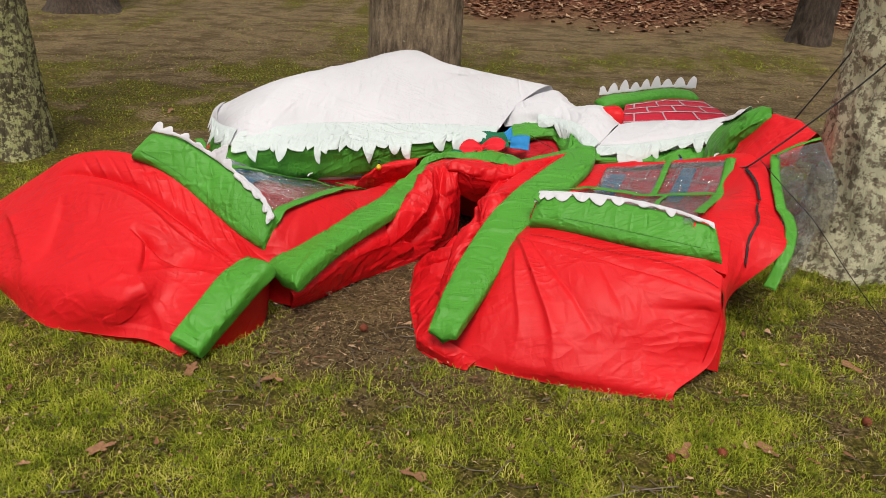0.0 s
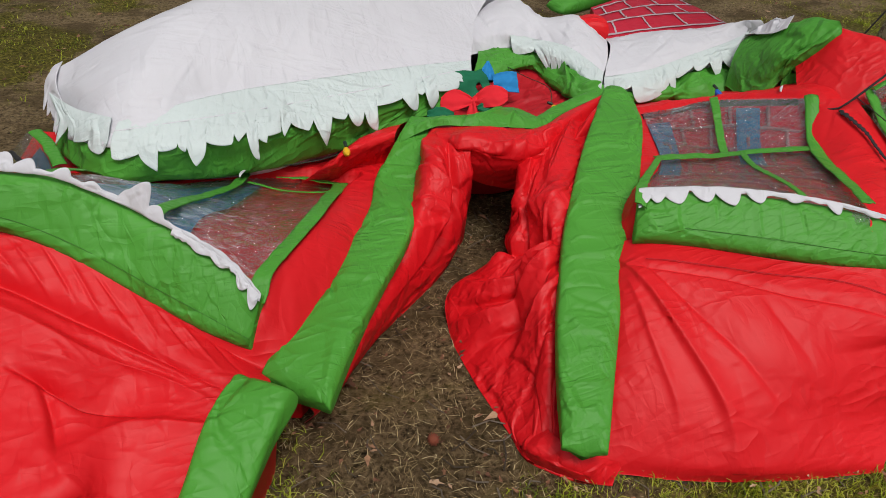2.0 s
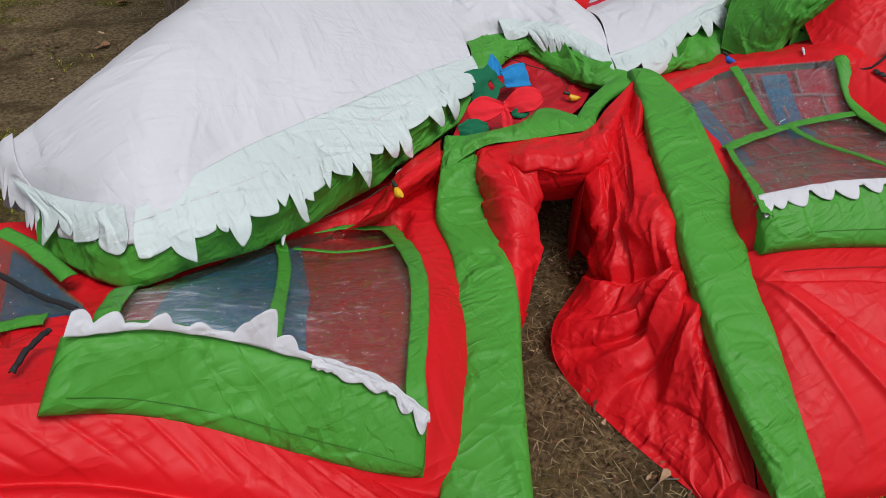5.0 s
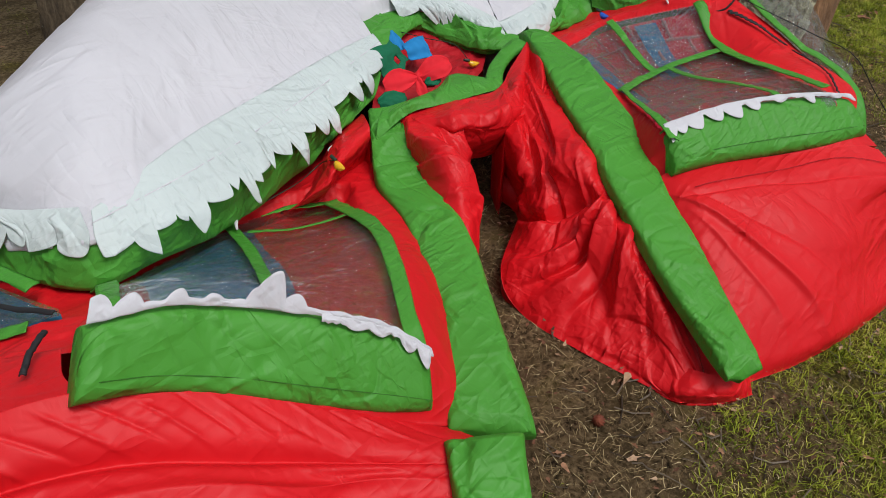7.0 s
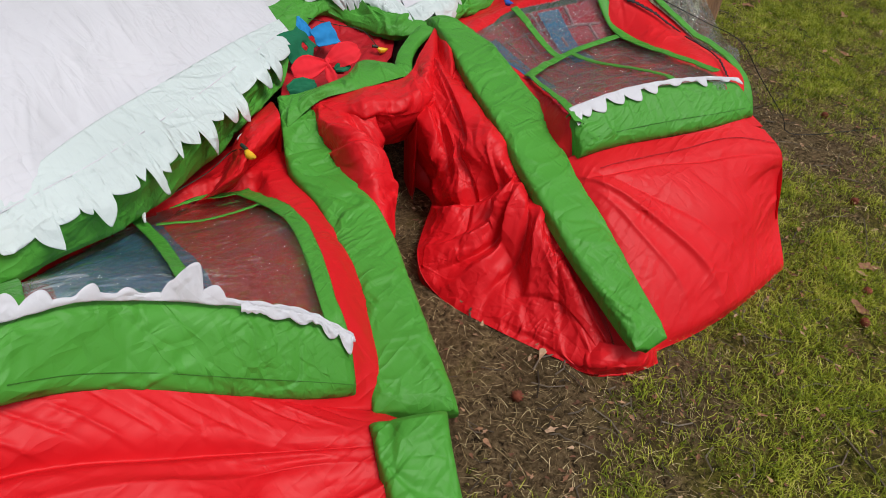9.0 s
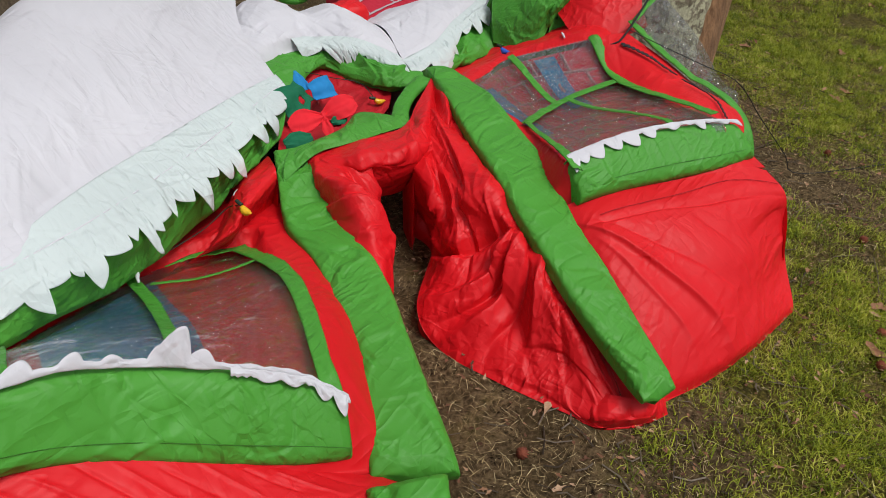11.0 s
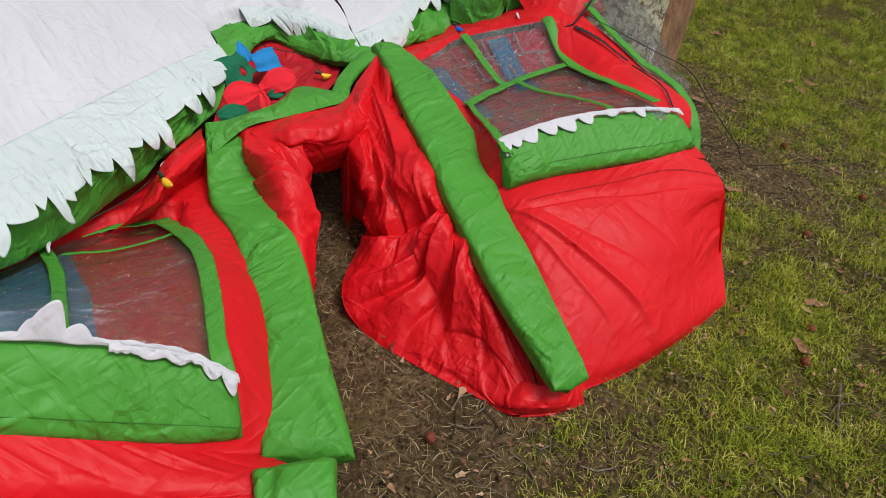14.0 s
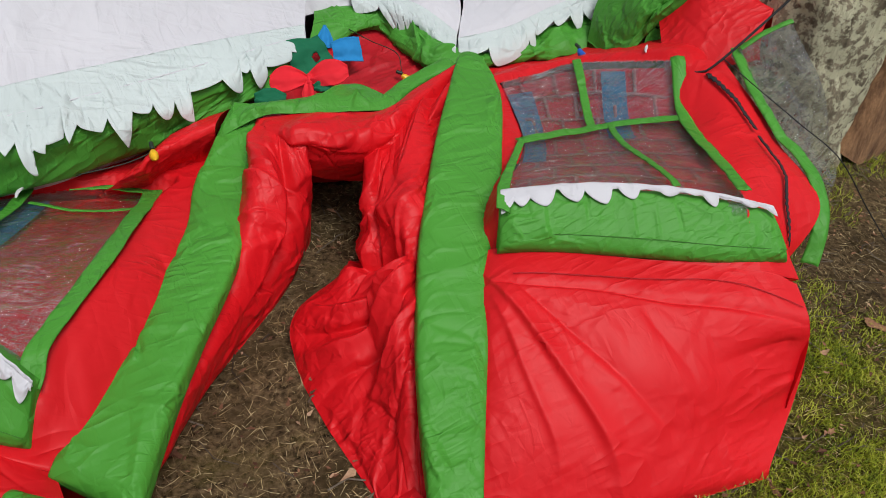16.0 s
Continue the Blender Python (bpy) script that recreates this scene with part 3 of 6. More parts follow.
SIDE_BANDS = [[(-1.264, 3.775, 0.31), (-1.209, 3.656, 0.32), (-1.152, 3.471, 0.335)],
    [(-1.337, 3.373, 0.335), (-1.272, 3.333, 0.36), (-1.22, 3.301, 0.375)],
    [(-1.316, 3.636, 0.31), (-1.229, 3.437, 0.345), (-1.161, 3.311, 0.37)],
    [(-1.216, 3.177, 0.45), (-1.262, 3.124, 0.46), (-1.294, 3.078, 0.46)]]
FLAP = [[(-0.075, 3.481, 0.313), (0.05, 3.463, 0.373), (0.145, 3.424, 0.388), (0.252, 3.399, 0.388), (0.436, 3.4, 0.363)],
    [(-0.045, 3.507, 0.355), (0.068, 3.482, 0.4), (0.17, 3.453, 0.41), (0.299, 3.472, 0.4), (0.451, 3.429, 0.375)],
    [(0.021, 3.553, 0.37), (0.1, 3.518, 0.385), (0.235, 3.517, 0.385), (0.39, 3.58, 0.37), (0.464, 3.464, 0.37)]]
HEM = [[(0.044, 2.413, 0.038), (0.03, 2.331, 0.075), (0.049, 2.272, 0.085), (0.107, 2.238, 0.07), (0.198, 2.226, 0.02)],
    [(-0.011, 2.392, 0.008), (-0.028, 2.315, 0.045), (0.012, 2.265, 0.05), (0.068, 2.223, 0.042), (0.165, 2.204, 0.004)],
    [(-0.038, 2.383, -0.012), (-0.032, 2.322, 0), (0.016, 2.269, 0), (0.072, 2.224, 0), (0.152, 2.19, -0.012)]]
BUNCH = [[(0.78, 3.54, 0.38), (0.64, 3.28, 0.36), (0.45, 3, 0.32), (0.3, 2.75, 0.26), (0.17, 2.48, 0.16), (0.03, 2.25, 0.01)],
    [(0.528, 3.399, 0.385), (0.38, 3.102, 0.375), (0.238, 2.874, 0.345), (0.143, 2.671, 0.275), (0.077, 2.476, 0.17), (0.026, 2.273, 0.05)],
    [(0.309, 3.251, 0.34), (0.271, 3.078, 0.29), (0.167, 2.891, 0.23), (0.097, 2.74, 0.17), (0.044, 2.557, 0.1), (-0.021, 2.329, 0.03)],
    [(0.286, 3.248, 0.28), (0.23, 3.088, 0.22), (0.105, 2.934, 0.17), (0.02, 2.808, 0.12), (-0.011, 2.645, 0.06), (-0.036, 2.35, 0.01)],
    [(0.361, 3.345, 0.15), (0.303, 3.158, 0.05), (-0.018, 2.966, 0.06), (-0.071, 2.838, 0), (-0.071, 2.624, 0), (-0.028, 2.306, 0)]]
SIDE_L_LOW = [[(-1.405, 3.327, 0.38), (-1.298, 3.221, 0.4), (-1.209, 3.134, 0.43)],
    [(-1.45, 3.187, 0.41), (-1.34, 3.09, 0.44), (-1.24, 3.03, 0.455)],
    [(-1.52, 3.035, 0.455), (-1.39, 2.985, 0.475), (-1.22, 2.93, 0.475)]]

# ---- building kit ----
def part(name, bm, mat, parent=None, label="", smooth=True):
    """Links a bmesh, or (vertices, faces), as one mesh object."""
    me = bpy.data.meshes.new(name)
    if isinstance(bm, tuple) and isinstance(bm[1], np.ndarray):
        v, f = bm
        me.vertices.add(len(v))
        me.vertices.foreach_set("co", np.ascontiguousarray(v, dtype=np.float32).reshape(-1))
        me.loops.add(f.size)
        me.loops.foreach_set("vertex_index", f.reshape(-1).astype(np.int32))
        me.polygons.add(len(f))
        me.polygons.foreach_set("loop_start", np.arange(0, f.size, f.shape[1], dtype=np.int32))
        me.update(calc_edges=True)
    elif isinstance(bm, tuple):
        me.from_pydata([tuple(map(float, v)) for v in bm[0]], [], bm[1])
    else:
        bm.to_mesh(me)
        bm.free()
    me.materials.append(mat)
    me.polygons.foreach_set("use_smooth", [smooth] * len(me.polygons))
    me.update()
    ob = new(name, me)
    if parent is not None:
        ob.parent = parent
        up = Matrix.Identity(4)
        q = parent
        while q is not None:
            up = q.matrix_basis.copy() @ up if q.parent is None else up
            q = q.parent
        ob.matrix_parent_inverse = up.inverted()
        if parent.parent is not None:
            ob.matrix_parent_inverse = Matrix.Identity(4)
    if label:
        ob["label"] = label
    return ob


def thing(name, at, label, category, group="", kind=""):
    ob = new(name)
    ob.location = at
    ob.empty_display_size = 0.1
    return tagged(ob, label, category, group, kind)


def spline(pts, n):
    """n points on a smooth curve through pts, at even steps of length."""
    p = np.array(pts, float)
    if len(p) == 2:
        return p[0] + (p[1] - p[0]) * np.linspace(0, 1, n)[:, None]
    p = np.vstack([2 * p[0] - p[1], p, 2 * p[-1] - p[-2]])
    out = []
    for i in range(1, len(p) - 2):
        a, b, c, d = p[i - 1:i + 3]
        s = np.linspace(0, 1, 24, endpoint=False)[:, None]
        out.append(0.5 * (2 * b + (c - a) * s + (2 * a - 5 * b + 4 * c - d) * s ** 2 + (3 * b - a - 3 * c + d) * s ** 3))
    out = np.vstack(out + [p[-2:-1]])
    ds = np.r_[0, np.cumsum(np.linalg.norm(np.diff(out, axis=0), axis=1))]
    w = np.linspace(0, ds[-1], n)
    return np.stack([np.interp(w, ds, out[:, k]) for k in range(3)], 1)


def surface(net, nu, nv):
    """An nv by nu array of points on the smooth sheet through a coarse net."""
    rows = np.stack([spline(r, nu) for r in net])
    return np.stack([spline(rows[:, k], nv) for k in range(nu)], 1)


def normals(g):
    du, dv = np.gradient(g, axis=1), np.gradient(g, axis=0)
    n = np.cross(du, dv)
    n /= np.linalg.norm(n, axis=2, keepdims=True) + 1e-9
    return np.where(n[..., 2:3] < 0, -n, n)


def ridged(s, q, seed):
    return 1 - 2.2 * abs(noise.noise(Vector((s, q, seed * 7.31))))


def grain(x, y, seed):
    """Smooth gradient noise, -1 to 1, for whole arrays."""
    x, y = np.asarray(x, float) + seed * 17.13, np.asarray(y, float) - seed * 9.71
    xi, yi = np.floor(x).astype(np.int64), np.floor(y).astype(np.int64)
    xf, yf = x - xi, y - yi

    def corner(ax, ay):
        h = (((xi + ax) * 374761393 + (yi + ay) * 668265263 + int(seed * 1013) * 974711) ^ 0x5bf03635) & 0xffffffff
        h = ((h ^ (h >> 13)) * 1274126177) & 0xffffffff
        a = ((h ^ (h >> 16)) & 0xffff) / 65536 * 2 * math.pi
        return np.cos(a) * (xf - ax) + np.sin(a) * (yf - ay)

    u, v = xf * xf * xf * (xf * (xf * 6 - 15) + 10), yf * yf * yf * (yf * (yf * 6 - 15) + 10)
    low = corner(0, 0) * (1 - u) + corner(1, 0) * u
    high = corner(0, 1) * (1 - u) + corner(1, 1) * u
    return 1.45 * (low * (1 - v) + high * v)


def ridge_lines(x, y, seed, sharp=2.0):
    return np.clip(1 - 2.6 * np.abs(grain(x, y, seed)), 0, 1) ** sharp


def sharp_folds(s, q, seed, density, length, amp, turn=None, spread=0.5):
    """Straight crisp creases of crushed nylon: short folds, steep on one flank and easy on the other, thrown over the sheet."""
    rng = np.random.default_rng(int(seed * 13 + 5))
    h = np.zeros_like(s)
    s0, s1, q0, q1 = s.min(), s.max(), q.min(), q.max()
    ds = (s1 - s0) / max(1, s.shape[1] - 1) if s.ndim == 2 else 1
    count = int(density * max(0.05, (s1 - s0) * (q1 - q0))) + 3
    for _ in range(count):
        cx, cy = rng.uniform(s0, s1), rng.uniform(q0, q1)
        ang = rng.uniform(0, math.pi) if turn is None else turn + rng.normal(0, spread)
        ln = length * rng.uniform(0.45, 1.7)
        wa, wb = ln * rng.uniform(0.025, 0.07) + 0.0025, ln * rng.uniform(0.12, 0.34)
        high = amp * rng.uniform(0.35, 1.25) * (1 if rng.random() < 0.6 else -1)
        curve = rng.normal(0, 0.10) * ln
        r = ln / 2 + wb
        near = (np.abs(s - cx) < r) & (np.abs(q - cy) < r)
        if not near.any():
            continue
        x, y = s[near] - cx, q[near] - cy
        k = (x * math.cos(ang) + y * math.sin(ang)) / ln * 2
        off = -x * math.sin(ang) + y * math.cos(ang) + curve * k * k
        shape = np.where(off < 0, np.clip(1 + off / wa, 0, 1), np.clip(1 - off / wb, 0, 1) ** 1.5)
        h[near] += high * np.clip(1 - k * k, 0, 1) * shape
    return h


def crinkle(s, q, seed, size=1.0):
    """Long and short crisp creases together, about 1 high."""
    return sharp_folds(s, q, seed, 26 / size ** 2, 0.26 * size, 2.6) + sharp_folds(s, q, seed + 1, 130 / size ** 2, 0.11 * size, 1.25) + sharp_folds(s, q, seed + 2, 240 / size ** 2, 0.05 * size, 0.5)


def creases(g, amp, fu, fv, seed, crumple=0.0, pulls=(), streaks=None):
    """Folds and crinkles pushed out along the sheet's normals; fu and fv are folds per metre along the sheet's two ways."""
    nv, nu = g.shape[:2]
    lu = np.linalg.norm(g[nv // 2, 1:] - g[nv // 2, :-1], axis=1).sum()
    lv = np.linalg.norm(g[1:, nu // 2] - g[:-1, nu // 2], axis=1).sum()
    s, q = np.meshgrid(np.linspace(0, lu, nu), np.linspace(0, lv, nv))
    bend = 0.12 * grain(s * 2, q * 2, seed)
    near = 0.6 + 0.9 * np.clip(grain(s * 1.7, q * 1.7, seed + 40), -0.6, 1)
    r1 = 2 * ridge_lines((s + bend) * fu, (q + bend) * fv, seed, 1.3) - 0.8
    r2 = 2 * ridge_lines((s + bend) * fu * 2.2, (q - bend) * fv * 2.2, seed + 3, 1.3) - 0.8
    h = 0.75 * amp * (r1 + 0.4 * r2) * near
    if crumple:
        h += crumple * crinkle(s, q, seed + 50)
    if streaks:
        turn, spread, density, length, high = streaks
        h += sharp_folds(s, q, seed + 80, density, length, high, turn, spread)
    for a0, b0, a1, b1, wide, deep in pulls:
        # a long soft fold from one place on the sheet to another, sharper on one flank
        ax, ay, dx, dy = a0 * lu, b0 * lv, (a1 - a0) * lu, (b1 - b0) * lv
        ll = dx * dx + dy * dy
        k = ((s - ax) * dx + (q - ay) * dy) / ll
        off = ((s - ax) * dy - (q - ay) * dx) / math.sqrt(ll) + 0.014 * grain(s * 4, q * 4, seed + abs(deep) * 900)
        w = wide * np.where(off < 0, 0.4, 1.1) * (0.6 + 0.7 * np.clip(k, 0, 1.3))
        ends = np.clip((k + 0.15) / 0.3, 0, 1) * np.clip((1.2 - k) / 0.5, 0, 1)
        h += deep * ends * np.exp(-np.abs(off / w) ** 1.5)
    wide = np.linalg.norm(np.diff(g, axis=1), axis=2).sum(1) / lu
    deep = np.linalg.norm(np.diff(g, axis=0), axis=2).sum(0) / lv
    h *= np.clip(wide, 0.15, 1)[:, None] ** 1.3 * np.clip(deep, 0.15, 1)[None, :] ** 1.3
    rim = np.minimum(np.minimum(s, lu - s), np.minimum(q, lv - q))
    h *= 0.15 + 0.85 * np.clip(rim / 0.05, 0, 1)
    return g + normals(g) * h[..., None]


def grid_faces(nu, nv):
    return [(j * nu + i, j * nu + i + 1, (j + 1) * nu + i + 1, (j + 1) * nu + i) for j in range(nv - 1) for i in range(nu - 1)]


def sheet(name, net, mat, parent, nu=100, nv=70, fold=(0.008, 3, 3, 1), crumple=0.003, skirt=None, lift=0.0, label="", teeth=None, dents=(), pulls=(), tuck=0.03, film=False, window=None, streaks=None):
    """A draped sheet of fabric. skirt: the height down to which its rim is turned; teeth: (share, count, seed) cut the last row into icicles."""
    g = surface(net, nu, nv)
    if teeth:
        share, count, seed = teeth
        cut = icicles(nu, count, seed)
        base = g.copy()
        for i in range(nu):
            w = np.linspace(0, 1, nv) * (1 - share + share * cut[i]) * (nv - 1)
            for k in range(3):
                g[:, i, k] = np.interp(w, np.arange(nv), base[:, i, k])
    if lift:
        g = g + normals(g) * lift
    for u0, u1, v0, v1, depth in dents:
        u, v = np.linspace(0, 1, nu)[None, :], np.linspace(0, 1, nv)[:, None]
        box = np.clip((u - u0) / 0.04, 0, 1) * np.clip((u1 - u) / 0.04, 0, 1) * np.clip((v - v0) / 0.06, 0, 1) * np.clip((v1 - v) / 0.06, 0, 1)
        g[..., 2] -= depth * box
    g = creases(g, *fold, crumple=crumple, pulls=pulls, streaks=streaks)
    if skirt is not None:
        g[..., 2] = np.maximum(g[..., 2], skirt + 0.004)
    inside = None
    if window is not None:
        g, inside = fit_round(g, window)
    v = g.reshape(-1, 3)
    f = grid_faces(nu, nv)
    if inside is not None:
        cut = inside.reshape(-1)
        f = [q for q in f if not any(cut[i] for i in q)]
    if skirt is not None:
        rim = [i for i in range(nu)] + [j * nu + nu - 1 for j in range(1, nv)] + [(nv - 1) * nu + i for i in range(nu - 2, -1, -1)] + [j * nu for j in range(nv - 2, 0, -1)]
        mid = v.mean(axis=0)
        low = v[rim].copy()
        low[:, :2] += (mid[:2] - low[:, :2]) * tuck
        low[:, 2] = np.minimum(low[:, 2], skirt)
        k = len(v)
        v = np.vstack([v, low])
        f += [(rim[a], rim[(a + 1) % len(rim)], k + (a + 1) % len(rim), k + a) for a in range(len(rim))]
    ob = part(name, (v, f), mat, parent, label)
    if skirt is None and not film:
        so = ob.modifiers.new("cloth", "SOLIDIFY")
        so.thickness, so.offset = 0.0025, -1
    return ob


def fit_round(g, net, reach=0.05):
    """Draws a sheet to the rim of a window's net and says which of its points lie within it."""
    p = surface(net, 41, 41)
    rim = np.vstack([p[0], p[1:, -1], p[-1, -2::-1], p[-2:0:-1, 0]])
    flat = g.reshape(-1, 3)
    x, y = flat[:, 0], flat[:, 1]
    inside = np.zeros(len(flat), bool)
    nxt = np.roll(rim, -1, axis=0)
    for (x0, y0, _), (x1, y1, _) in zip(rim, nxt):
        if y0 != y1:
            hit = ((y0 > y) != (y1 > y)) & (x < (x1 - x0) * (y - y0) / (y1 - y0) + x0)
            inside ^= hit
    d = np.sqrt((x[:, None] - rim[None, :, 0]) ** 2 + (y[:, None] - rim[None, :, 1]) ** 2)
    z = rim[d.argmin(1), 2] - 0.006 - np.where(inside, 0.8 * d.min(1), 0)
    w = np.where(inside, 1.0, np.clip(1 - d.min(1) / reach, 0, 1))
    w = w * w * (3 - 2 * w)
    out = flat.copy()
    out[:, 2] += (z - out[:, 2]) * w
    return out.reshape(g.shape), inside & (d.min(1) > 0.004)


def over(net, xy, lift):
    """Points over the sheet through a net, at the given places in plan."""
    p = surface(net, 61, 61).reshape(-1, 3)
    xy = np.asarray(xy, float)[:, :2]
    d = ((xy[:, None, :] - p[None, :, :2]) ** 2).sum(2)
    near = np.argsort(d, axis=1)[:, :4]
    w = 1 / (np.take_along_axis(d, near, 1) + 1e-6)
    z = (p[:, 2][near] * w).sum(1) / w.sum(1) + lift
    return np.column_stack([xy, z])


def ribbon(name, path, width, mat, parent, net=None, lift=0.008, n=60, m=7, seed=1, label="", thick=0.003):
    """A flat woven band along a path, lying on the sheet through a net where one is given."""
    c = spline(path, n)
    tan = np.gradient(c, axis=0)
    side = np.cross(tan, (0, 0, 1.0))
    side /= np.linalg.norm(side, axis=1, keepdims=True)
    wid = along(width if isinstance(width, (list, tuple)) else [width], n) * (1 + 0.10 * grain(np.arange(n) * 0.13, np.zeros(n), seed))
    k = np.linspace(-0.5, 0.5, m)
    g = c[None] + side[None] * (k[:, None, None] * wid[None, :, None])
    if net is not None:
        g = over(net, g.reshape(-1, 3), lift).reshape(g.shape)
    else:
        g[..., 2] += lift - 0.004 * (np.abs(k) * 2)[:, None] ** 3
    length = np.linalg.norm(np.diff(c, axis=0), axis=1).sum()
    s, q = np.meshgrid(np.linspace(0, length, n), k * wid.mean())
    g[..., 2] += 0.0025 * grain(s * 14, q * 14, seed) + sharp_folds(s, q, seed, 250, 0.06, 0.002)
    ob = part(name, (g.reshape(-1, 3), grid_faces(n, m)), mat, parent, label)
    so = ob.modifiers.new("cloth", "SOLIDIFY")
    so.thickness, so.offset = thick, -1
    return ob


def fringe(name, base, rise_way, bumps, foot, mat, parent, n=320, m=12, seed=1, label=""):
    """A white edging strip along a path: its free edge swells into rounded points, each (place, height, half width, lean)."""
    c, w = spline(base, n), spline(rise_way, n)
    u = np.linspace(0, 1, n)
    top = 0.007 + 0.004 * grain(u * 30, u * 0, seed)
    for at, high, half, lean in bumps:
        d = (u - at) / half
        d = np.where(d > 0, d * (1 + lean), d * (1 - lean))
        top = np.maximum(top, high * np.clip(1 - np.abs(d) ** 1.7, 0, 1) ** 0.7)
    low = -foot * (1 + 0.35 * grain(u * 18, u * 0, seed + 1))
    t = np.linspace(0, 1, m)[:, None]
    g = c[None] + w[None] * (low[None] + (top - low)[None] * t)[..., None]
    length = np.linalg.norm(np.diff(c, axis=0), axis=1).sum()
    s, q = np.meshgrid(np.linspace(0, length, n), np.linspace(0, 0.06, m))
    out = np.cross(np.gradient(c, axis=0), w)
    out /= np.linalg.norm(out, axis=1, keepdims=True) + 1e-9
    out = np.where(out[:, 2:] < 0, -out, out)
    g = g + out[None] * (0.002 * grain(s * 16, q * 10, seed) + sharp_folds(s, q, seed, 700, 0.045, 0.0025) + 0.002 * np.sin(np.pi * t) * np.ones_like(s))[..., None]
    ob = part(name, (g.reshape(-1, 3), grid_faces(n, m)), mat, parent, label)
    so = ob.modifiers.new("cloth", "SOLIDIFY")
    so.thickness, so.offset = 0.0012, 0
    return ob


def icicles(n, count, seed, spiky=0.4):
    """Depths from 0 to 1 of a row of uneven hanging points, n samples long: mostly shallow scallops, with some long ones in groups."""
    rnd = random.Random(seed)
    edges = [0.0]
    for _ in range(count):
        edges.append(edges[-1] + rnd.choice((0.45, 0.7, 1.0, 1.4, 2.0)) * rnd.uniform(0.8, 1.25))
    edges = [e / edges[-1] for e in edges]
    deep, level = [], []
    for k in range(count):
        long_here = rnd.random() < spiky
        deep.append(rnd.uniform(0.7, 1.0) if long_here else rnd.uniform(0.22, 0.5))
        level.append(rnd.uniform(0.0, 0.30))
    lean = [rnd.choice((0.15, 0.3, 0.5, 0.72, 0.86)) for _ in range(count)]
    round_off = [rnd.choice((0.32, 0.42, 0.55, 0.8)) for _ in range(count)]
    blunt = [rnd.random() < 0.45 for _ in range(count)]
    out, k = [], 0
    for i in range(n):
        u = i / (n - 1)
        while k < count - 1 and u > edges[k + 1]:
            k += 1
        w = (u - edges[k]) / (edges[k + 1] - edges[k])
        s = w / lean[k] if w < lean[k] else (1 - w) / (1 - lean[k])
        s = max(0.0, min(1.0, s))
        s = math.sin(s * math.pi / 2) if blunt[k] else s
        out.append(level[k] + (deep[k] - level[k]) * s ** round_off[k] * (0.85 if blunt[k] else 1.0))
    return out


def along(vals, n):
    return np.interp(np.linspace(0, 1, n), np.linspace(0, 1, len(vals)), vals)


def bolster(name, path, width, height, mat, parent, n=70, m=28, fold=0.006, seed=1, power=2.6, pinch=0.25, label="", sides=None, sharp=7.0, square=False):
    """A soft tube along a path on its top side. width and height may be lists along it; sides gives the sideways vectors."""
    top = spline(path, n)
    wid = along(width if isinstance(width, (list, tuple)) else [width], n)
    hei = along(height if isinstance(height, (list, tuple)) else [height], n)
    tan = np.gradient(top, axis=0)
    tan /= np.linalg.norm(tan, axis=1, keepdims=True)
    v, f = [], []
    length = np.linalg.norm(np.diff(top, axis=0), axis=1).sum()
    qs, ss = np.meshgrid(np.cos(2 * math.pi * np.arange(m) / m), np.linspace(0, length, n))
    flat = qs * wid.mean() * 0.6
    rough = fold * (0.7 * sharp_folds(ss, flat, seed + 60, 40, 0.16, 0.8, 0.75, 0.3) + 0.7 * sharp_folds(ss, flat, seed + 61, 40, 0.16, 0.8, 2.4, 0.3) + 0.6 * sharp_folds(ss, flat, seed + 62, 220, 0.07, 0.5) + 0.30 * grain(ss * 4, flat * 7, seed))
    for i in range(n):
        side = np.cross(tan[i], (0, 0, 1.0)) if sides is None else np.array(sides[i], float)
        side /= np.linalg.norm(side)
        up = np.cross(side, tan[i])
        up = up if up[2] > 0 else -up
        e = min(i, n - 1 - i) / (n - 1)
        k = min(1.0, pinch + (1 - pinch) * math.sqrt(min(1.0, e * sharp)))
        kw = 1.0 if square else min(1.0, 0.8 + 0.2 * min(1.0, e * sharp * 2))
        c = top[i] - up * hei[i] * 0.5
        for j in range(m):
            a = 2 * math.pi * j / m
            ca, sa = math.cos(a), math.sin(a)
            x = math.copysign(abs(ca) ** (2 / power), ca) * wid[i] / 2 * kw
            y = math.copysign(abs(sa) ** (2 / power), sa) * hei[i] / 2 * k
            w = rough[i, j] * (1 if sa > -0.3 else 0.3)
            v.append(c + side * (x + 0.15 * w * ca) + up * (y + w * abs(sa)))
    for i in range(n - 1):
        for j in range(m):
            f.append((i * m + j, i * m + (j + 1) % m, (i + 1) * m + (j + 1) % m, (i + 1) * m + j))
    f.append(tuple(range(m - 1, -1, -1)))
    f.append(tuple((n - 1) * m + j for j in range(m)))
    return part(name, (v, f), mat, parent, label)


def strip(name, path, width, mat, parent, thick=0.008, n=40, seed=1, label=""):
    return bolster(name, path, width, thick, mat, parent, n=n, m=10, fold=0.0015, seed=seed, power=4, pinch=0.7, label=label)


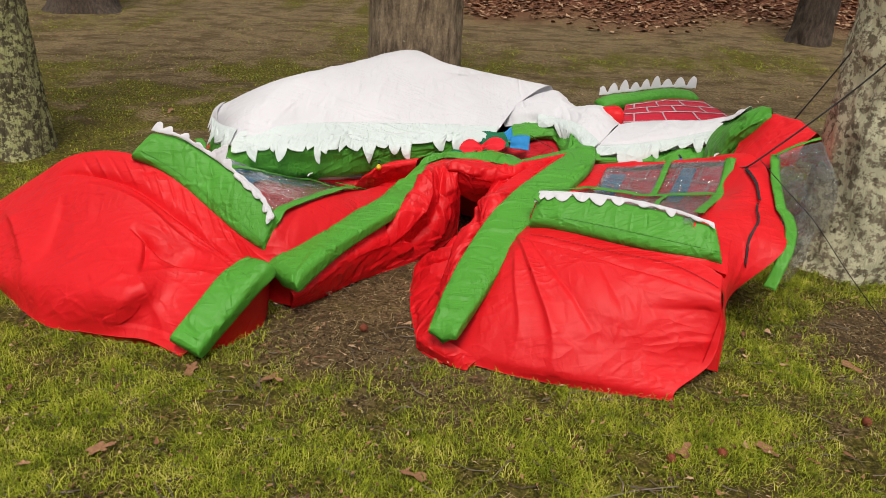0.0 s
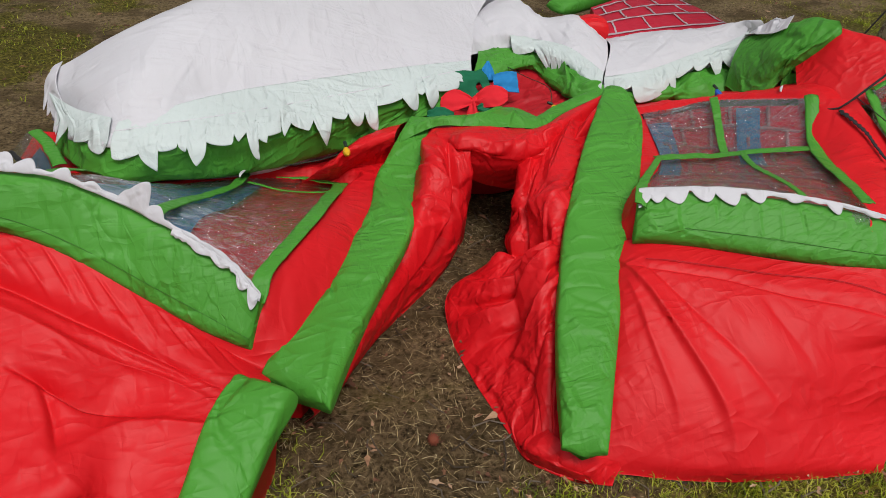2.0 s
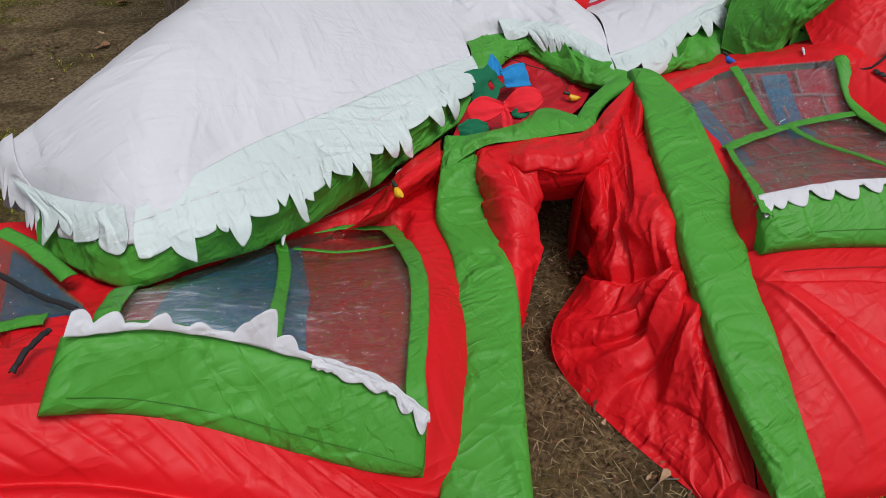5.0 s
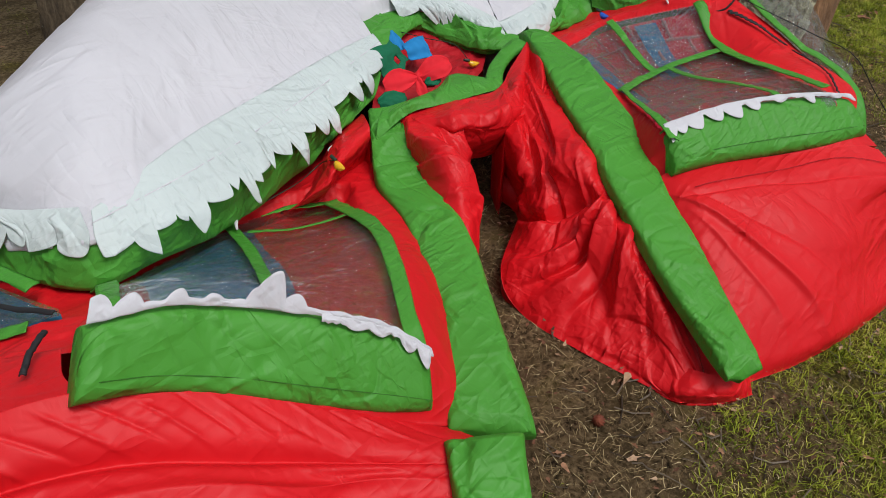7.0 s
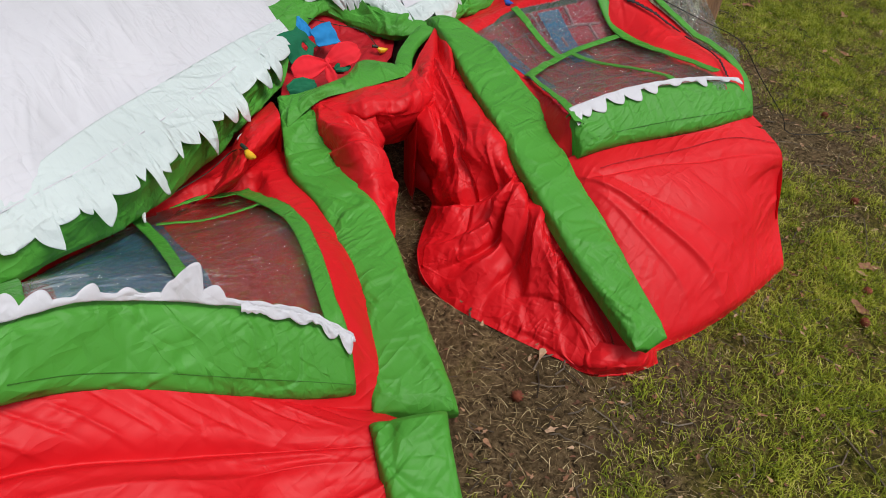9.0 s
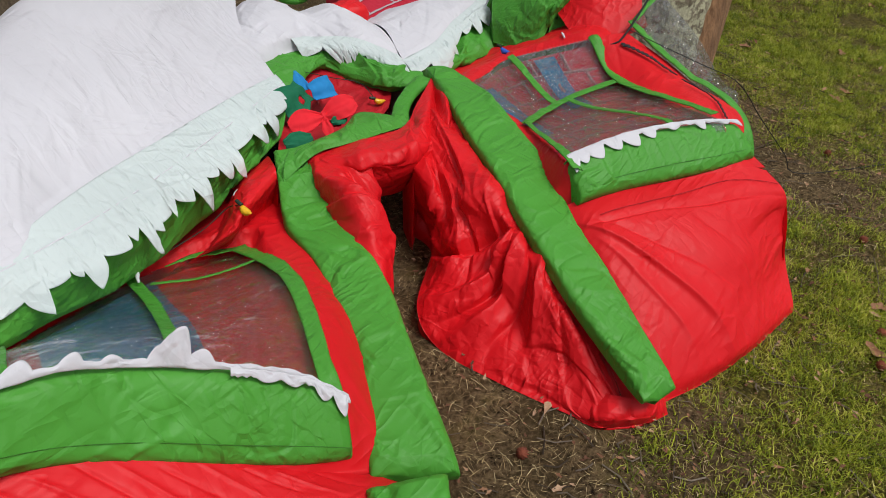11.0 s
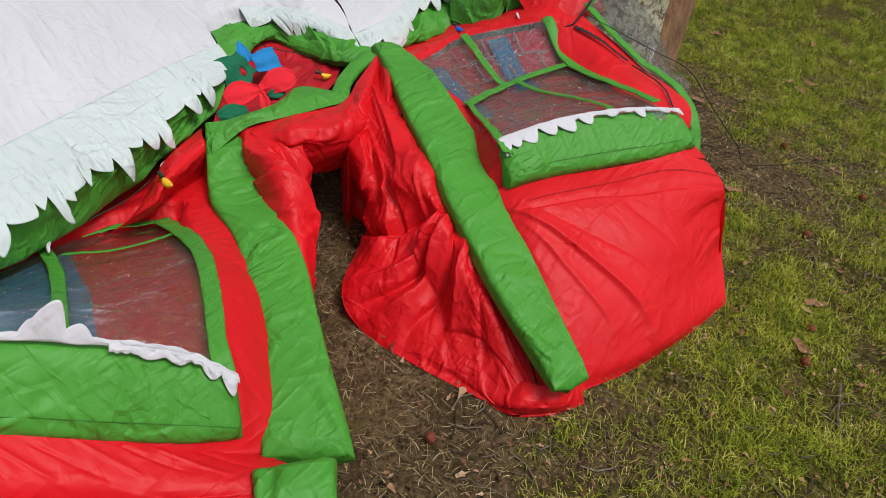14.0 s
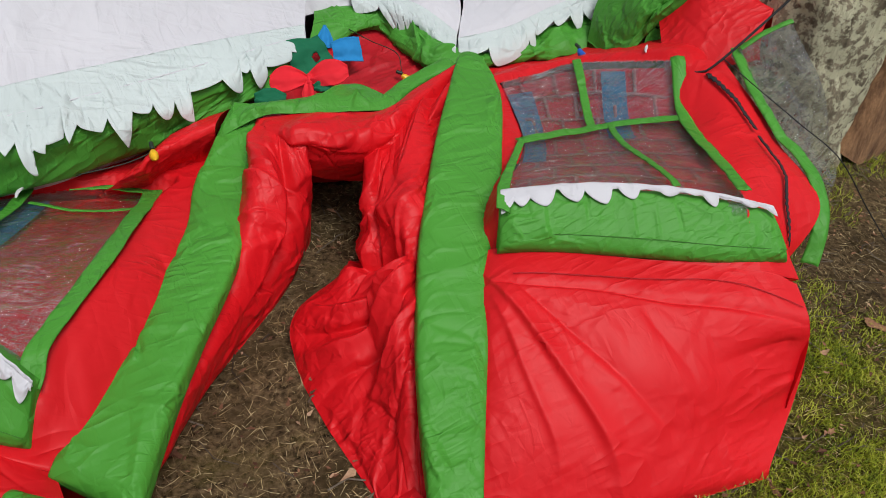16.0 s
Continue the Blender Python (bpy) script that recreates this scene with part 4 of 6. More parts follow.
def cord(name, path, radius, mat, parent=None, n=40, m=6, label=""):
    p = spline(path, n)
    v, f = [], []
    tan = np.gradient(p, axis=0)
    for i in range(n):
        t = tan[i] / (np.linalg.norm(tan[i]) + 1e-9)
        a = np.cross(t, (0.3, 0.2, 1.0))
        a /= np.linalg.norm(a)
        b = np.cross(t, a)
        v += [p[i] + radius * (math.cos(2 * math.pi * j / m) * a + math.sin(2 * math.pi * j / m) * b) for j in range(m)]
    f = [(i * m + j, i * m + (j + 1) % m, (i + 1) * m + (j + 1) % m, (i + 1) * m + j) for i in range(n - 1) for j in range(m)]
    f += [tuple(range(m - 1, -1, -1)), tuple((n - 1) * m + j for j in range(m))]
    return part(name, (v, f), mat, parent, label)


def cut_out(net, u0, u1, v0, v1, drop, nu=4, nv=3):
    """A smaller net on the sheet through a net, lowered by drop."""
    g = surface(net, 61, 61)
    return [[tuple(g[round(60 * v), round(60 * u)] - np.array((0, 0, drop))) for u in np.linspace(u0, u1, nu)] for v in np.linspace(v0, v1, nv)]


# ---- the ground: one sheet out to the horizon ----
def cover(x, y):
    """How grassy the ground is, 0 to 1."""
    c = 0.80
    c -= 1.1 * math.exp(-(((x + 0.15) / 0.48) ** 2 + ((y - 2.88) / 0.55) ** 2))
    c -= 1.0 * math.exp(-(((x + 0.22) / 0.42) ** 2 + ((y - 2.42) / 0.26) ** 2))
    c -= 1.0 * math.exp(-(((x - 0.25) / 0.42) ** 2 + ((y - 3.35) / 0.5) ** 2))
    c -= 0.42 * math.exp(-(((x - 0.3) / 0.9) ** 2 + ((y - 2.05) / 0.17) ** 2))
    c -= 0.55 * math.exp(-(((x - 1.75) / 0.5) ** 2 + ((y - 2.55) / 0.35) ** 2))
    c -= 0.75 * math.exp(-(((x - 2.5) / 0.40) ** 2 + ((y - 2.85) / 0.30) ** 2))
    c -= 0.40 * math.exp(-(((x - 1.9) / 0.35) ** 2 + ((y - 2.15) / 0.15) ** 2))
    if y > 3.2:
        back = min(1, (y - 3.2) / 1.0) * (1 if x < 2.4 else max(0, 1 - (x - 2.4) / 0.9 * max(0.0, min(1.0, (6 - y) / 2))))
        c -= 0.55 * back - 0.55 * back * noise.noise(Vector((x * 0.55, y * 0.55, 9)))
    c += (0.10 + 1.0 * noise.noise(Vector((x * 1.5, y * 2.1, 41))) + 0.6 * noise.noise(Vector((x * 4.0, y * 5.0, 17)))) * math.exp(-(((x + 1.5) / 1.9) ** 2 + ((y - 5.9) / 1.5) ** 2))
    c += 0.45 * math.exp(-(((x - 4.3) / 1.2) ** 2 + ((y - 8.6) / 0.7) ** 2))
    c -= 0.25 * max(0.0, min(1.0, y - 5.2)) * max(0.0, min(1.0, x + 0.3))
    c -= (0.36 + 0.6 * noise.noise(Vector((x * 2.0, y * 2.0, 27)))) * math.exp(-(((x - 2.5) / 0.9) ** 2 + ((y - 2.1) / 0.8) ** 2))
    c += 0.40 * noise.noise(Vector((x * 0.9, y * 0.9, 3))) + 0.42 * noise.noise(Vector((x * 2.9, y * 2.9, 8))) + 0.30 * noise.noise(Vector((x * 7.5, y * 7.5, 15)))
    return max(0.0, min(1.0, c))


def litter(x, y):
    """How thickly dead leaves lie, 0 to 1."""
    edge = 10.6 - 0.05 * x + (2.2 if x < 0.5 else 0) * min(1, 0.5 - x * 0.5) + 0.9 * noise.noise(Vector((x * 0.6, y * 0.6, 5)))
    return max(0.0, min(1.0, (y - edge) / 1.2))


def lighter(x, y):
    """How far the bare trodden earth is lightened, 0 to 1; stronger light at the back is painted in."""
    return max(0.0, min(1.0, (y - 3.3) / 1.5))


def rise(x, y):
    h = 0.012 * noise.noise(Vector((x * 1.6, y * 1.6, 1))) + 0.006 * noise.noise(Vector((x * 6, y * 6, 2)))
    h += 0.10 * max(0, y - 10.5) * min(1, max(0.0, (x + 2) / 4)) if y < 40 else 2.9 * min(1, max(0.0, (x + 2) / 4))
    return h - 0.008


def steps(lo, hi, step, far, growth):
    inner = list(np.arange(lo, hi + 1e-6, step))
    a, b, s = [], [], step
    while (a[-1] if a else hi) < far:
        s *= growth
        a.append((a[-1] if a else hi) + s)
        b.append((b[-1] if b else lo) - s)
    return b[::-1] + inner + a


def build_ground():
    xs, ys = steps(-3.2, 4.6, 0.05, 400, 1.18), steps(0.0, 6.0, 0.05, 400, 1.18)
    v = [(x, y, rise(x, y)) for y in ys for x in xs]
    ob = part("ground", (v, grid_faces(len(xs), len(ys))), GROUND)
    for key, fn in (("cover", cover), ("litter", litter), ("lighter", lighter)):
        at = ob.data.attributes.new(key, "FLOAT", "POINT")
        at.data.foreach_set("value", [fn(p[0], p[1]) for p in v])
    return tagged(ob, "patchy mossy lawn worn to bare brown soil", "ground", kind="structure")


build_ground()

# ---- trees ----
def trunk_mesh(height, r0, r1, flare, lean, seed, ridge, nz=110, na=72, bend=0.1):
    v, f = [], []
    for j in range(nz):
        z = height * (j / (nz - 1)) ** 1.5
        r = r0 + (r1 - r0) * z / height + flare * math.exp(-(z + 0.05) / 0.16)
        cx, cy = lean[0] * z + bend * math.sin(z * 0.7 + seed) * z / height, lean[1] * z
        for i in range(na):
            a = 2 * math.pi * i / na
            root = 1 + (0.22 * math.cos(3 * a + seed) + 0.12 * math.cos(5 * a + 2 * seed)) * math.exp(-(z + 0.04) / 0.13)
            w = ridge * ridged(a * r0 * 16 + 0.6 * noise.noise(Vector((z * 5, a * 2, seed))), z * 4.5, seed) + 0.5 * ridge * ridged(a * r0 * 38, z * 14, seed + 5)
            rr = r * root * (1 + 0.04 * noise.noise(Vector((math.cos(a) * 1.2, math.sin(a) * 1.2, z * 1.3 + seed)))) + w
            v.append((cx + rr * math.cos(a), cy + rr * math.sin(a), z - 0.06))
    for j in range(nz - 1):
        for i in range(na):
            f.append((j * na + i, j * na + (i + 1) % na, (j + 1) * na + (i + 1) % na, (j + 1) * na + i))
    f.append(tuple((nz - 1) * na + i for i in range(na)))
    return v, f


def limb_mesh(start, way, length, r, seed):
    rnd = random.Random(seed)
    pts = [Vector(start)]
    d = Vector(way).normalized()
    for _ in range(5):
        d = (d + Vector((rnd.uniform(-0.25, 0.25), rnd.uniform(-0.25, 0.25), rnd.uniform(-0.05, 0.3)))).normalized()
        pts.append(pts[-1] + d * length / 5)
    p = spline([tuple(q) for q in pts], 30)
    tan = np.gradient(p, axis=0)
    v, f, m = [], [], 12
    for i in range(30):
        t = tan[i] / np.linalg.norm(tan[i])
        a = np.cross(t, (0.2, 0.9, 0.1))
        a /= np.linalg.norm(a)
        b = np.cross(t, a)
        k = r * (1 - 0.85 * i / 29)
        for j in range(m):
            c = 2 * math.pi * j / m
            v.append(p[i] + (k + 0.01 * k * ridged(i * 0.7, j, seed)) * (math.cos(c) * a + math.sin(c) * b))
    f = [(i * m + j, i * m + (j + 1) % m, (i + 1) * m + (j + 1) % m, (i + 1) * m + j) for i in range(29) for j in range(m)]
    return v, f


def tree(at, height, r0, r1, flare, lean, seed, ridge, mat, label, limbs=4):
    e = thing("tree", at, label, "tree", group="trees on the lawn")
    v, f = trunk_mesh(height, r0, r1, flare, lean, seed, ridge)
    off = np.array(at)
    part("trunk", (np.array(v) + off, f), mat, e)
    rnd = random.Random(seed)
    for k in range(limbs):
        z = height * rnd.uniform(0.62, 0.95)
        a = rnd.uniform(0, 6.28)
        s = (at[0] + lean[0] * z, at[1] + lean[1] * z, z)
        part("limb", limb_mesh(s, (math.cos(a), math.sin(a), 0.8), rnd.uniform(1.8, 3.0), r1 * 0.6, seed + k), mat, e)
    return e


tree((-2.62, 4.42, 0), 6.5, 0.19, 0.165, 0.05, (-0.004, 0.0), 3, 0.012, BARK_MOSS, "dark tree trunk mottled with yellow-green lichen on the lawn")
tree((-0.14, 5.02, 0), 7.0, 0.31, 0.22, 0.08, (0.0, 0.0), 5, 0.016, BARK_BROWN, "broad brown tree trunk with deeply furrowed bark behind the white roof")
tree_r = tree((2.12, 3.27, 0), 6.5, 0.275, 0.24, 0.035, (0.004, 0.0), 8, 0.022, BARK, "grey tree trunk with pale green lichen beside the vinyl window")
tree((5.05, 10.1, 0), 7.0, 0.23, 0.18, 0.09, (0.04, 0.02), 11, 0.02, BARK_FAR, "dark tree trunk at the edge of the leaf litter")
tree((-4.75, 10.2, 0), 7.0, 0.36, 0.26, 0.22, (0.0, 0.02), 14, 0.02, BARK_FAR, "dark tree trunk with spreading roots in moss")


def bare_stem():
    """A barkless, split stem leaning out of the foot of the tree."""
    v, f, nz, na = [], [], 60, 40
    for j in range(nz):
        t = j / (nz - 1)
        c = (2.50 + 0.34 * t, 3.10 + 0.06 * t, -0.05 + 0.95 * t)
        for i in range(na):
            a = 2 * math.pi * i / na
            r = (0.19 - 0.03 * t) * (1 + 0.10 * math.cos(3 * a + 1)) + 0.006 * ridged(a * 5, t * 2, 4)
            v.append((c[0] + r * math.cos(a), c[1] + 0.65 * r * math.sin(a), c[2] - 0.12 * math.cos(a) * (1 - t)))
    f = [(j * na + i, j * na + (i + 1) % na, (j + 1) * na + (i + 1) % na, (j + 1) * na + i) for j in range(nz - 1) for i in range(na)]
    f.append(tuple((nz - 1) * na + i for i in range(na)))
    part("bare_stem", (v, f), BARE_WOOD, tree_r, "barkless brown split stem")


bare_stem()

# ---- unseen woods added far off all round, for reflections and a darker horizon ----
def unseen_woods(count, seed):
    rng = np.random.default_rng(seed)
    verts, faces, top = [], [], 0
    for k in range(count):
        a = 2 * math.pi * (k + rng.uniform(-0.4, 0.4)) / count
        d = rng.uniform(24, 42)
        x, y, high, r = d * math.sin(a), 3 + d * math.cos(a), rng.uniform(5, 9), rng.uniform(0.15, 0.35)
        ring = np.arange(7) * 2 * math.pi / 7
        for z, w in ((-0.5, 1.3), (1.0, 1.0), (high * 0.6, 0.6), (high, 0.15)):
            verts.append(np.stack([x + r * w * np.cos(ring), y + r * w * np.sin(ring), np.full(7, z)], 1))
        for j in range(3):
            for i in range(7):
                p, q, s, t = top + j * 7 + i, top + j * 7 + (i + 1) % 7, top + (j + 1) * 7 + (i + 1) % 7, top + (j + 1) * 7 + i
                faces += [(p, q, s), (p, s, t)]
        top += 28
        n = 160
        up = rng.beta(1.6, 1.3, n)
        spread = (0.9 + 2.6 * np.sin(np.pi * np.clip(up, 0.05, 0.95))) * np.sqrt(rng.random(n))
        b = rng.uniform(0, 2 * math.pi, n)
        c = np.stack([x + spread * np.cos(b), y + spread * np.sin(b), high * (0.25 + 0.8 * up)], 1)
        u, v = rng.normal(0, 0.22, (n, 3)), rng.normal(0, 0.22, (n, 3))
        verts.append(np.stack([c - u, c + v, c + u], 1).reshape(-1, 3))
        faces += [(top + 3 * i, top + 3 * i + 1, top + 3 * i + 2) for i in range(n)]
        top += 3 * n
    ob = part("unseen_woods", (np.vstack(verts), np.array(faces)), WOODS, smooth=False)
    return tagged(ob, "unseen dark woodland added round the lawn", "woods", kind="stuff")


unseen_woods(80, 31)

# ---- the collapsed inflatable house ----
house = thing("inflatable_house", (0.2, 3.2, 0), "collapsed red, green and white nylon inflatable house lying on the grass", "inflatable")

# red walls
puckers = tuple((0.40 + 0.042 * k, 0.02 + 0.012 * (k % 3), 0.425 + 0.045 * k, 0.15 + 0.02 * (k % 2), 0.009, 0.006 if k % 2 else -0.006) for k in range(13))
sheet("lower_wall", WALL_L_LOW, RED, house, 320, 240, (0.004, 1.4, 3.0, 1), 0.0014, streaks=(2.9, 0.4, 4, 0.40, 0.008), skirt=-0.01, label="slack bright red nylon wall",
      pulls=((0.36, 0.13, 0.90, 0.27, 0.030, -0.034), (0.88, 0.34, 0.36, 0.22, 0.050, 0.020), (0.60, 0.43, 0.78, 0.48, 0.035, -0.045), (0.98, 0.37, 0.70, 0.58, 0.040, 0.030), (0.66, 0.64, 0.90, 0.95, 0.05, 0.016), (0.62, 0.46, 0.66, 0.62, 0.03, -0.02),
             (0.35, 0.35, 0.30, 0.75, 0.08, -0.018), (0.15, 0.3, 0.25, 0.8, 0.06, 0.02)) + puckers)
wall_l = sheet("window_wall", WALL_L_UP, RED, house, 180, 140, (0.005, 3, 2, 2), 0.0018, skirt=0.0, label="red nylon wall round a clear window", window=PANE_L)
sheet("wall_head", TOP_L, RED_CRUSHED, house, 120, 80, streaks=(0.0, 0.3, 40, 0.2, 0.010), fold=(0.007, 2, 4, 3), crumple=0.0022, skirt=0.0, label="gathered red nylon wall head")
sheet("lower_wall", WALL_R_LOW, RED, house, 240, 220, (0.003, 2.5, 1.4, 4), 0.0009, skirt=-0.01, tuck=0.12, label="smooth bright red nylon wall",
      pulls=((0.19, 0.18, 0.48, 0.88, 0.030, 0.016), (0.24, 0.18, 0.60, 0.70, 0.030, -0.010), (0.18, 0.28, 0.30, 0.85, 0.025, 0.008), (0.55, 0.26, 0.66, 0.46, 0.04, -0.008), (0.98, 0.30, 0.72, 0.42, 0.05, -0.012), (0.98, 0.48, 0.80, 0.60, 0.04, 0.010), (0.22, 0.17, 1.0, 0.20, 0.015, -0.010)))
cord("seam", over(WALL_R_LOW, spline([(0.40, 2.61, 0), (0.685, 2.47, 0), (0.88, 2.38, 0), (1.045, 2.24, 0)], 40), 0.006)[::2], 0.0012, RED_DEEP, house, n=120, m=6, label="stitched red seam")
sheet("bunched_wall", BUNCH, RED_CRUSHED, house, 320, 240, (0.006, 2.0, 2.0, 5), 0.0036, streaks=(0.45, 0.4, 36, 0.36, 0.018), skirt=-0.01, label="bunched red nylon",
      pulls=((0.26, 0.94, 0.52, 0.28, 0.035, -0.055), (0.22, 0.72, 0.50, 0.14, 0.055, 0.035), (0.52, 0.30, 0.46, 0.95, 0.04, 0.032), (0.56, 0.25, 0.58, 0.95, 0.035, 0.030), (0.60, 0.20, 0.68, 0.92, 0.03, -0.030),
             (0.62, 0.15, 0.78, 0.85, 0.035, 0.028), (0.54, 0.30, 0.53, 0.90, 0.022, -0.030), (0.02, 0.30, 0.34, 0.45, 0.05, 0.030), (0.05, 0.62, 0.28, 0.72, 0.04, -0.030), (0.70, 0.20, 0.90, 0.70, 0.03, -0.018)))
sheet("wall_hem", HEM, RED_CRUSHED, house, 120, 70, (0.006, 4, 3, 55), 0.003, skirt=-0.01, label="red nylon hem under the post end")
wall_r = sheet("window_wall", WALL_R_UP, RED, house, 190, 150, (0.007, 3, 3, 6), 0.003, skirt=0.0, label="red nylon wall round a clear window", tuck=0.3, window=PANE_R)
sheet("door_jamb", JAMB_L, RED_CRUSHED, house, 200, 140, (0.005, 4, 1.5, 7), 0.0042, streaks=(0.1, 0.45, 60, 0.20, 0.012), skirt=-0.01, label="creased red nylon door edge",
      pulls=((0.0, 0.4, 0.95, 0.55, 0.05, 0.03), (0.1, 0.6, 0.8, 0.75, 0.05, -0.03), (0.25, 0.2, 0.5, 0.6, 0.04, 0.02)))
POST_BACK = [[(-0.14, 3.13, 0.22), (-0.24, 2.94, 0.22), (-0.33, 2.81, 0.21), (-0.41, 2.69, 0.195), (-0.49, 2.58, 0.165), (-0.56, 2.53, 0.13)],
    [(-0.085, 3.10, 0.15), (-0.19, 2.92, 0.15), (-0.285, 2.80, 0.145), (-0.37, 2.69, 0.13), (-0.455, 2.58, 0.105), (-0.535, 2.52, 0.085)],
    [(-0.09, 3.08, 0.0), (-0.20, 2.94, 0.0), (-0.30, 2.84, 0.0), (-0.385, 2.74, 0.0), (-0.47, 2.64, 0.0), (-0.56, 2.57, 0.0)]]
sheet("post_back", POST_BACK, RED_CRUSHED, house, 160, 60, (0.006, 2.0, 4.0, 75), 0.0022, streaks=(0.1, 0.3, 40, 0.22, 0.008), label="red nylon backing under the green post", film=True)
sheet("door_lintel", LINTEL, RED_CRUSHED, house, 180, 140, (0.005, 2.5, 3, 8), 0.0040, streaks=(2.7, 0.45, 60, 0.18, 0.013), skirt=None, label="sagging red nylon door head",
      pulls=((0.2, 0.4, 0.95, 0.35, 0.06, 0.02), (0.98, 0.05, 0.55, 0.6, 0.05, -0.03), (0.98, 0.1, 0.75, 0.85, 0.04, 0.03)))
sheet("side_wall", SIDE_R, RED, house, 90, 140, (0.005, 4, 3, 9), 0.0016, film=True)
sheet("side_wall", SIDE_L, RED, house, 70, 60, (0.014, 3, 3, 10), 0.004, skirt=0.0)
sheet("side_wall", SIDE_L_LOW, RED, house, 90, 80, (0.005, 3, 3, 70), 0.0018)
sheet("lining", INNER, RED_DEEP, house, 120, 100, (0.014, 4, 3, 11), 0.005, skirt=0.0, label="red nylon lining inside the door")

# green corner posts and edges
sheet("door_edge", FLAP, GREEN, house, 150, 60, (0.006, 4, 6, 6), 0.004, label="green nylon door edge")
bolster("door_edge", TUBE_MID_R[0], [0.07, 0.06, 0.06, 0.08], 0.03, GREEN, house, n=60, seed=7, label="green nylon door edge")


POST_R = [[(0.80, 3.62, 0.395), (0.735, 3.53, 0.425), (0.605, 3.35, 0.42), (0.47, 3.16, 0.40), (0.36, 2.99, 0.385), (0.235, 2.785, 0.335), (0.125, 2.56, 0.26), (0.055, 2.38, 0.195), (0.003, 2.228, 0.131)],
    [(0.84, 3.60, 0.395), (0.82, 3.47, 0.42), (0.755, 3.27, 0.42), (0.635, 3.06, 0.40), (0.525, 2.88, 0.375), (0.395, 2.70, 0.325), (0.285, 2.50, 0.255), (0.19, 2.33, 0.19), (0.103, 2.18, 0.137)]]
POST_L = [[(0.00, 3.61, 0.345), (-0.075, 3.51, 0.31), (-0.155, 3.40, 0.26), (-0.195, 3.33, 0.245), (-0.25, 3.17, 0.25), (-0.355, 2.98, 0.25), (-0.435, 2.84, 0.235), (-0.52, 2.735, 0.22), (-0.605, 2.65, 0.205), (-0.655, 2.585, 0.19)],
    [(0.10, 3.52, 0.36), (0.03, 3.43, 0.325), (-0.02, 3.34, 0.265), (-0.035, 3.26, 0.245), (-0.10, 3.11, 0.26), (-0.205, 2.92, 0.255), (-0.295, 2.79, 0.245), (-0.375, 2.67, 0.23), (-0.448, 2.55, 0.205), (-0.508, 2.447, 0.172)]]
POST_LL = [[(-0.712, 2.560, 0.225), (-0.785, 2.44, 0.220), (-0.845, 2.31, 0.160), (-0.924, 2.189, 0.072)],
    [(-0.595, 2.440, 0.262), (-0.640, 2.375, 0.222), (-0.700, 2.280, 0.150), (-0.803, 2.133, 0.045)]]


def post(edges, thick, rise_up, seed, label, n=420, m=96, fold=0.014, notch=0.0):
    """A slack fabric tube between two edge lines, a little raised between them; notch folds its open end inwards."""
    a, b = spline(edges[0], n), spline(edges[1], n)
    sides = b - a
    path = (a + b) / 2 + np.array((0, 0, rise_up))
    widths = np.linalg.norm(sides, axis=1)
    ob = bolster("corner_post", [tuple(p) for p in path[::10]] + [tuple(path[-1])], [float(w) for w in widths[::10]] + [float(widths[-1])], thick, GREEN, house,
                 n=n, m=m, pinch=0.45, seed=seed, fold=fold, power=4.2, label=label, sides=[tuple(q) for q in sides], sharp=30, square=True)
    if notch:
        # the slack end sags between its two corners
        for v in ob.data.vertices:
            p = np.array(v.co)
            k = np.argmin(((path - p) ** 2).sum(1))
            if k > n - 14:
                q = abs(float((p - path[k]) @ sides[k]) / widths[k] ** 2) * 2
                v.co.z -= notch * max(0.0, 1 - q * 1.6) * ((k - n + 14) / 14) ** 2
    return ob


post([POST_L[0][:4], POST_L[1][:4]], [0.05, 0.05, 0.045, 0.04], 0.014, 43, "creased green nylon corner post folded at the door head", n=180, fold=0.012)
low_post = [[(p[0], p[1], p[2] + (0.014 if k == 0 else 0.006 if k == 1 else 0)) for k, p in enumerate(e[2:])] for e in POST_L]
post(low_post, [0.075, 0.06, 0.06, 0.06, 0.065, 0.07, 0.08, 0.09], 0.024, 3, "creased green nylon corner post", notch=0.02)
post(POST_LL, [0.08, 0.09, 0.09, 0.08], 0.022, 4, "green nylon corner post end", n=220, m=72)
post(POST_R, [0.05, 0.06, 0.065, 0.065, 0.065, 0.065, 0.06], 0.022, 5, "creased green nylon corner post", notch=0.03)


